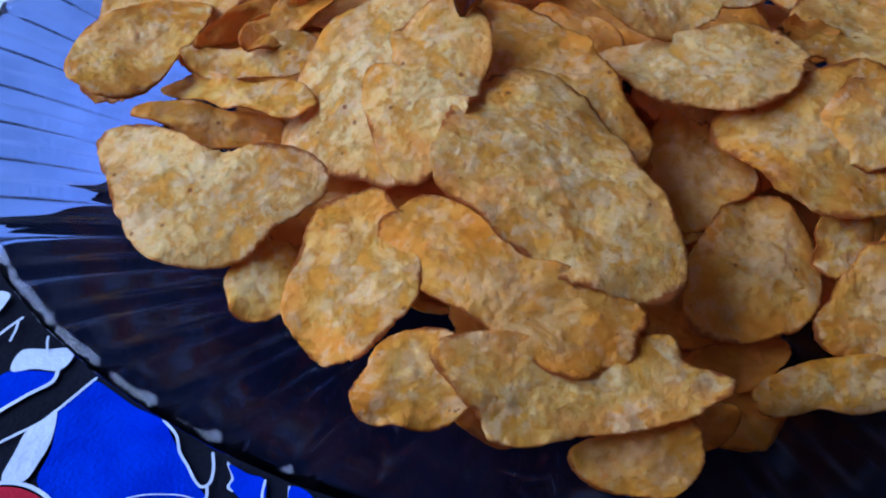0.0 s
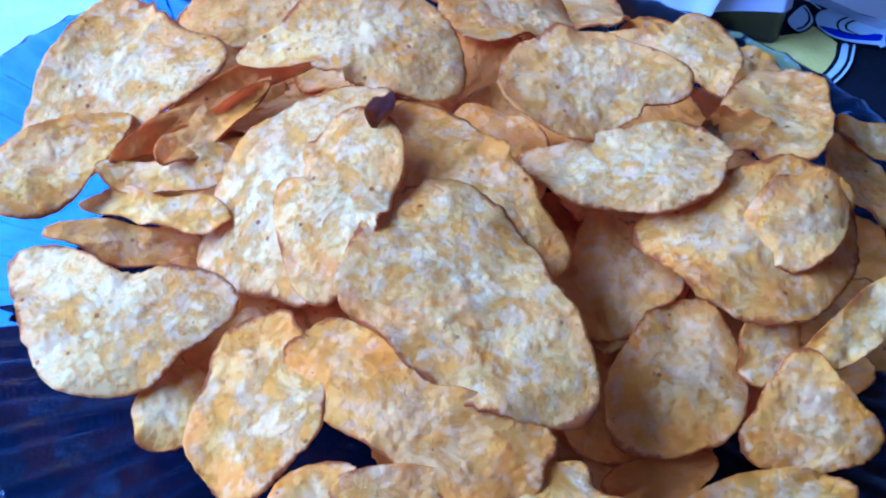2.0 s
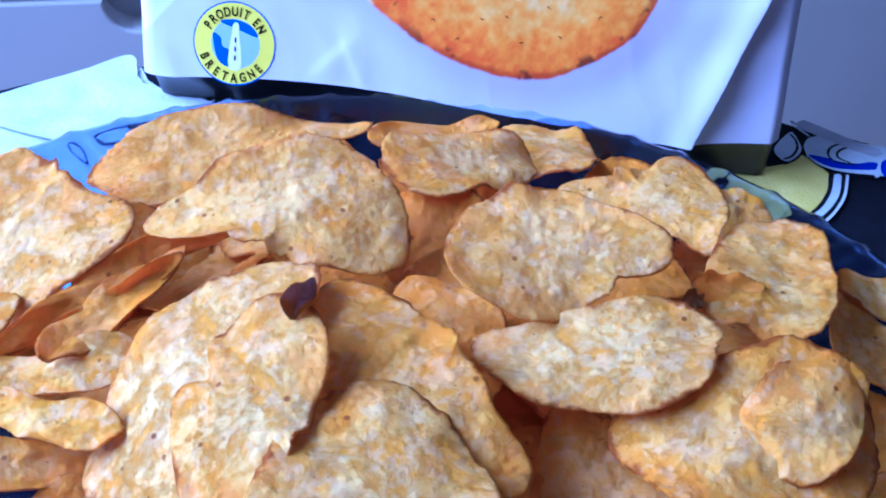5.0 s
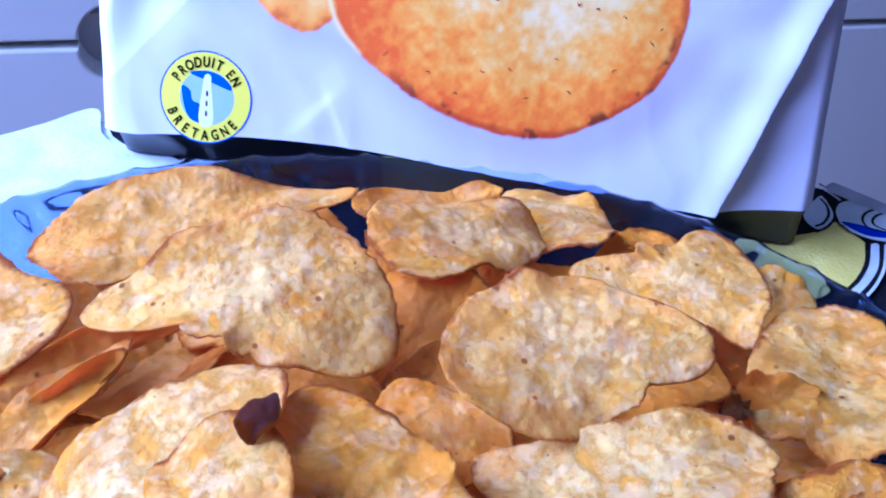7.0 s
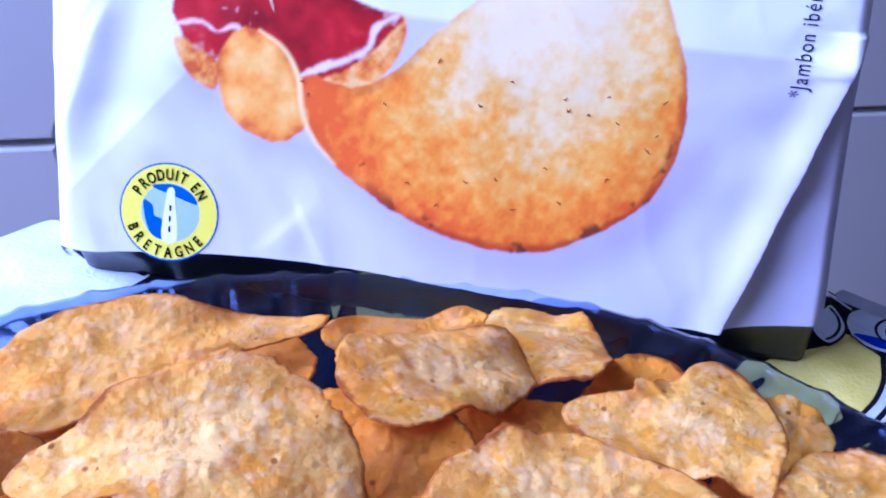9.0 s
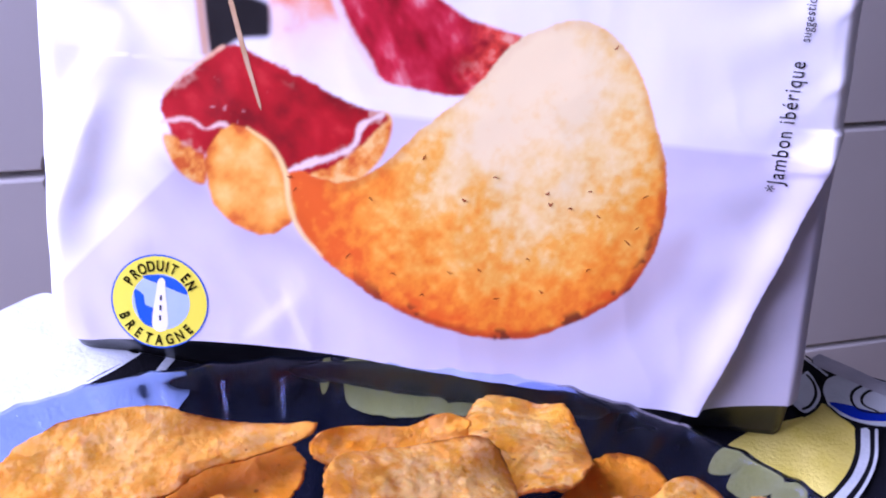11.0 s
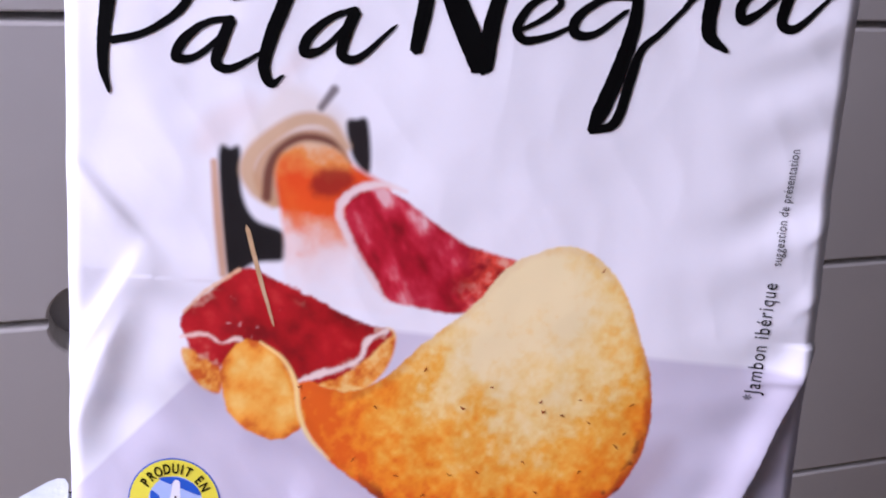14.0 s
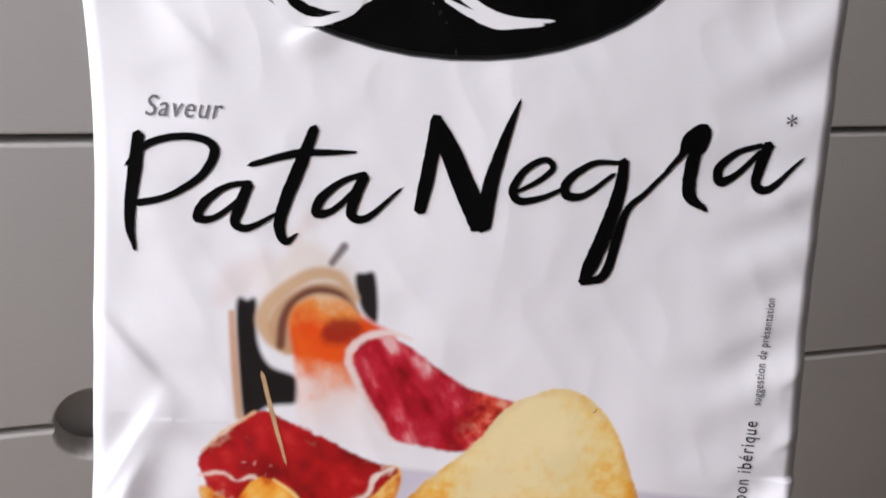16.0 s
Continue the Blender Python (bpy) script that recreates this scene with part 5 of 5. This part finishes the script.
# thin slice added as the orange underside of the curled chip before it
chip((1.0, 262.5, 41.1), (35.5, 1.3, 36), 18.7, (-0.03, 0.05, -0.02, 0.60, 0.01, 0.02, -0.24, 0.06, 0.00, 0.07, -0.06, -0.08, -0.10, 0.03, 0.01, -0.02, -0.04, -0.07, -0.01, -0.00, 0.02, -0.03, -0.02, -0.02), (4, 4, 2), (1, 0, 0), 0.30)
chip((1.9, 250.4, 42.8), (29, 0, 32), 10.3, (-0.07, -0.08, 0.06, 0.52, -0.06, 0.08, -0.18, 0.02, -0.10, -0.06, -0.01, -0.09, 0.04, -0.06, 0.06, -0.02, 0.04, 0.03, 0.02, 0.05, -0.02, 0.03, -0.03, 0.01), (-4, -4, 2), (0.8, 0, 0), 0.48)
chip((-30.2, 237.4, 38.3), (4, -3, 66), 20.5, (-0.00, -0.04, 0.03, -0.04, 0.06, -0.04, 0.00, 0.01, -0.00, -0.00, 0.00, -0.02, 0.02, -0.01, 0.00, 0.01), (1, -2, 3), (0.0, 0.0, 0.0), 0.53)
chip((2.1, 249.5, 44.1), (3, 0, 63), 18.6, (0.09, -0.06, 0.05, -0.00, 0.05, 0.04, 0.02, -0.02, 0.01, 0.01, -0.00, 0.01, 0.00, 0.00, 0.00, 0.00), (-0, 2, -0), (0.7, 0.0, 0.0), 0.30)
chip((-2.6, 236.1, 40.4), (17, -11, 4), 16.1, (0.01, -0.02, 0.00, 0.08, -0.10, 0.02, 0.00, -0.02, -0.00, 0.02, -0.00, -0.01, 0.01, 0.01, -0.01, 0.01), (-3, 2, 2), (0.0, 0.0, 0.0), 0.35)
chip((-5.9, 225.6, 37.6), (21, -19, -24), 18.4, (0.08, 0.10, 0.21, -0.00, -0.09, 0.02, -0.04, 0.03, 0.02, -0.05, -0.01, -0.01, 0.01, 0.01, -0.00, 0.00), (-3, -0, -1), (0.0, 0.0, 0.0), 0.30)
chip((-9.3, 216.9, 35.7), (22, 8, 8), 15.9, (0.14, 0.00, 0.08, -0.03, -0.06, 0.05, 0.02, 0.02, -0.03, -0.02, 0.00, -0.00, 0.00, -0.01, 0.00, 0.00), (-3, -3, 3), (0.5, 0.0, 0.0), 0.34)
chip((96.2, 219.9, 40.9), (-11, -12.5, 87), 23.9, (-0.02, 0.04, -0.32, -0.01, -0.07, 0.06, 0.14, -0.01, 0.03, -0.06, -0.07, 0.00, 0.01, 0.05, 0.03, -0.00, -0.01, -0.03, -0.03, -0.00, 0.01, 0.02, 0.02, -0.00), (-5, -5, 2), (0.35, 0, 0), 0.32)
chip((103.0, 226.2, 36.5), (-12, -26, 104), 11.2, (-0.03, -0.18, -0.04, 0.05, 0.08, 0.09, -0.01, 0.02, 0.00, -0.00, 0.01, 0.02, 0.01, -0.00, -0.00, 0.00), (-5, 4, 0), (0.7, 0, 0), 0.62)
chip((141.7, 205.0, 49.8), (16, -16, 39), 14.8, (0.04, -0.02, 0.09, 0.06, -0.02, 0.02, -0.03, -0.02, 0.00, -0.01, -0.00, 0.00, 0.00, -0.00, 0.00, -0.00), (3, -2, -1), (0.0, 0.0, 0.0), 0.38)
chip((161.2, 272.3, 36.1), (4, 1, 95), 17.5, (-0.02, -0.04, 0.04, 0.05, -0.00, -0.03, -0.01, -0.02, 0.00, 0.01, -0.00, -0.00, -0.00, -0.00, 0.00, 0.00), (-2, 5, -0), (0.2, 0.1, 0), 0.49)
chip((171.8, 290.1, 35.6), (14, 6, -19), 12.2, (-0.03, -0.19, 0.02, 0.07, -0.05, 0.03, 0.01, -0.02, -0.00, 0.01, -0.00, 0.00, 0.00, 0.00, 0.01, 0.00), (-0, 5, 2), (0.0, 0.0, 0.0), 0.57)
chip((71.7, 153.5, 44.9), (19, -2, 10), 22.6, (-0.10, 0.02, 0.16, -0.02, 0.07, 0.09, -0.11, -0.07, 0.06, -0.03, 0.06, -0.01, 0.01, 0.01, 0.01, 0.04), (3, -6, 0), (0.05, 0.2, 0), 0.46)
chip((40.7, 149.9, 43.3), (18, -11, 18), 10.9, (0.10, 0.05, -0.01, 0.04, -0.07, -0.05, 0.00, 0.01, -0.01, -0.01, -0.00, -0.01, 0.01, 0.01, 0.00, -0.00), (-1, -2, 2), (0.2, 0, 0), 0.83)
chip((82.5, 145.7, 37.3), (23, -8, 8), 11.5, (0.01, 0.10, -0.01, 0.04, -0.11, 0.01, 0.01, -0.04, 0.03, 0.01, 0.00, -0.02, 0.01, -0.00, -0.01, 0.01), (-4, -1, 2), (0.5, 0, 0), 0.60)
chip((94.9, 157.6, 33.8), (20, -12, 19), 8.0, (-0.02, 0.10, -0.04, 0.00, 0.02, 0.02, -0.00, 0.00, -0.00, 0.00, 0.00, -0.00, 0.00, 0.00, -0.00, -0.00), (4, -3, -3), (0.7, 0.0, 0.0), 0.58)
chip((121.9, 172.1, 32.4), (20, -10, 11), 16.4, (0.10, 0.09, 0.08, -0.02, -0.03, -0.10, -0.01, 0.03, 0.04, 0.02, -0.02, -0.02, -0.01, 0.01, 0.01, -0.00), (3, 1, -2), (0.2, 0, 0), 0.36)
chip((8.1, 179.0, 30.3), (7, -25, 63), 9.0, (0.14, -0.20, -0.02, -0.00, 0.02, -0.02, 0.02, 0.01, -0.00, -0.01, -0.00, 0.00, -0.00, -0.00, 0.00, -0.00), (0, -4, 1), (0.0, 0.0, 0.0), 0.77)
chip((105.1, 177.9, 28.3), (20, -12, 20), 10.9, (0.03, 0.04, 0.04, -0.05, 0.05, 0.13, -0.00, -0.01, -0.01, -0.00, -0.00, 0.00, -0.00, -0.01, -0.00, 0.01), (0, 2, -2), (1.0, 0.0, 0.0), 0.49)
chip((123.6, 199.6, 45.2), (16, -15, 38), 8.0, (0.07, 0.02, 0.03, 0.14, 0.04, -0.06, 0.02, -0.01, -0.01, 0.01, -0.00, -0.01, 0.00, 0.01, 0.01, 0.00), (1, -1, -0), (0.0, 0.0, 0.0), 0.77)
chip((143.1, 322.1, 31.8), (2, -11, 76), 10.2, (-0.01, 0.07, -0.10, 0.02, -0.01, 0.06, -0.01, 0.00, 0.00, 0.00, -0.00, -0.00, 0.00, 0.01, 0.01, 0.00), (-2, 1, 0), (0.0, 0.0, 0.0), 0.71)
chip((63.8, 288.2, 41.2), (9, -13, 52), 15.6, (-0.02, 0.01, -0.00, 0.00, -0.00, -0.00, -0.00, 0.00, -0.00, 0.00, -0.00, 0.00, -0.00, -0.00, -0.00, 0.00), (1, -4, -2), (1.0, 0.0, 0.0), 0.88)
chip((69.5, 252.5, 48.7), (19, 7, -24), 12.4, (-0.10, -0.04, -0.00, 0.01, -0.00, 0.00, 0.01, 0.00, -0.00, 0.00, 0.00, 0.00, 0.00, 0.00, 0.00, -0.00), (-4, -1, -0), (0.6, 0.0, 0.0), 0.68)
chip((35.7, 214.7, 57.1), (26, -0.1, -55), 22.9, (-0.01, -0.02, -0.44, -0.28, 0.02, -0.01, 0.07, 0.12, -0.03, 0.06, 0.02, -0.06, 0.03, -0.04, -0.01, 0.02, -0.03, 0.01, 0.00, -0.01, 0.02, 0.00, -0.00, 0.00), (-6, -6, 0), (0, 0.3, 0), 0.45)
# domed slice added as the bubble on the large right chip
chip((130.1, 225.8, 57.6), (8, -11, 51), 14.8, (0.02, 0.00, -0.01, 0.01, 0.03, 0.02, -0.02, -0.01, -0.00, 0.00, 0.00, 0.00, -0.00, 0.00, -0.00, -0.00), (-18, -18, 0), (0.25, 0.2, 0), 0.66)
chip((41.6, 233.2, 66.5), (15, -17, 43), 3.3, (-0.02, 0.03, 0.05, 0.00, 0.00, 0.02, -0.00, -0.00, -0.00, 0.00, -0.00, -0.00, -0.00, 0.00, -0.00, 0.00), (-4, 2, -0), (0.0, 0.0, 1.0), 0.81, thick=2.2)
chip((117.9, 263.0, 51.4), (15, -10, 31), 2.4, (-0.10, -0.01, -0.01, 0.00, -0.01, 0.01, -0.00, -0.00, -0.00, 0.00, -0.00, 0.00, -0.00, 0.00, -0.00, 0.00), (0, 1, 3), (0, 0, 0.9), 0.90)


# lower layers of the heap, the gaps' warm orange shade put into their colour
rnd = random.Random(11)
for ring_r, ring_n, top in ((0.0, 1, 39), (0.034, 6, 36), (0.062, 11, 27), (0.084, 14, 22), (0.050, 8, 22)):
    for k in range(ring_n):
        a = 2 * math.pi * (k + rnd.uniform(-0.25, 0.25)) / max(ring_n, 1) + ring_r * 40
        r = ring_r + rnd.uniform(-0.004, 0.004)
        if ring_r > 0.08 and math.cos(a - 1.0) < 0.2:
            continue
        waves = tuple(round(rnd.uniform(-0.09, 0.09) / (1 + i // 4), 3) for i in range(10))
        out = math.degrees(math.atan(r * 5.5)) + rnd.uniform(-14, 14)
        turn = (Matrix.Rotation(a, 3, "Z") @ Matrix.Rotation(radians(out), 3, "Y") @ Matrix.Rotation(rnd.uniform(0, 6.2), 3, "Z")).to_euler()
        chip((66 + 1060 * r * math.cos(a), 247 + 960 * r * math.sin(a), top + rnd.uniform(-2, 2)), tuple(math.degrees(q) for q in turn), rnd.uniform(14, 19) if ring_r < 0.08 else rnd.uniform(11, 15), waves, (rnd.uniform(-8, 8), rnd.uniform(-8, 8), rnd.uniform(-4, 4)), (rnd.choice((0.6, 0.8, 1.0)), 0.0, 0.0))
under_back = ((2, 304, 26, 15, 6, -6), (-16, 294, 23, 13, 8, -10), (55, 300, 34, 18, 8, -6), (86, 300, 34, 18, -6, 8), (28, 300, 30, 17, 10, 4), (104, 285, 39, 17, -8, -5), (136, 300, 31, 16, 4, 12), (121, 258, 41, 16, -10, 6), (155, 252, 28, 15, 6, 14), (150, 226, 29, 15, -6, 12), (76, 266, 44, 16, 5, -4))
under_front = ((0, 280, 28, 17, 8, -10), (-12, 254, 28, 15, -4, -12), (62, 330, 28, 15, 10, 2), (112, 325, 28, 15, 10, 6), (30, 330, 26, 15, 12, -4), (12, 205, 28, 15, -14, -8), (100, 172, 26, 15, -14, 6), (60, 160, 33, 15, -16, -3), (135, 205, 33, 15, -4, 12), (84, 234, 36, 15, -5, 2), (118, 238, 40, 15, -4, 3))
for x, y, z, radius, tip, side in under_back + under_front:
    waves = tuple(round(rnd.uniform(-0.09, 0.09) / (1 + i // 4), 3) for i in range(10))
    chip((x, y, z), (-tip, side, rnd.uniform(0, 360)), radius, waves, (rnd.uniform(-7, 7), rnd.uniform(-7, 7), rnd.uniform(-4, 4)), (rnd.choice((0.5, 0.8, 1.0)), 0.0, 0.0))
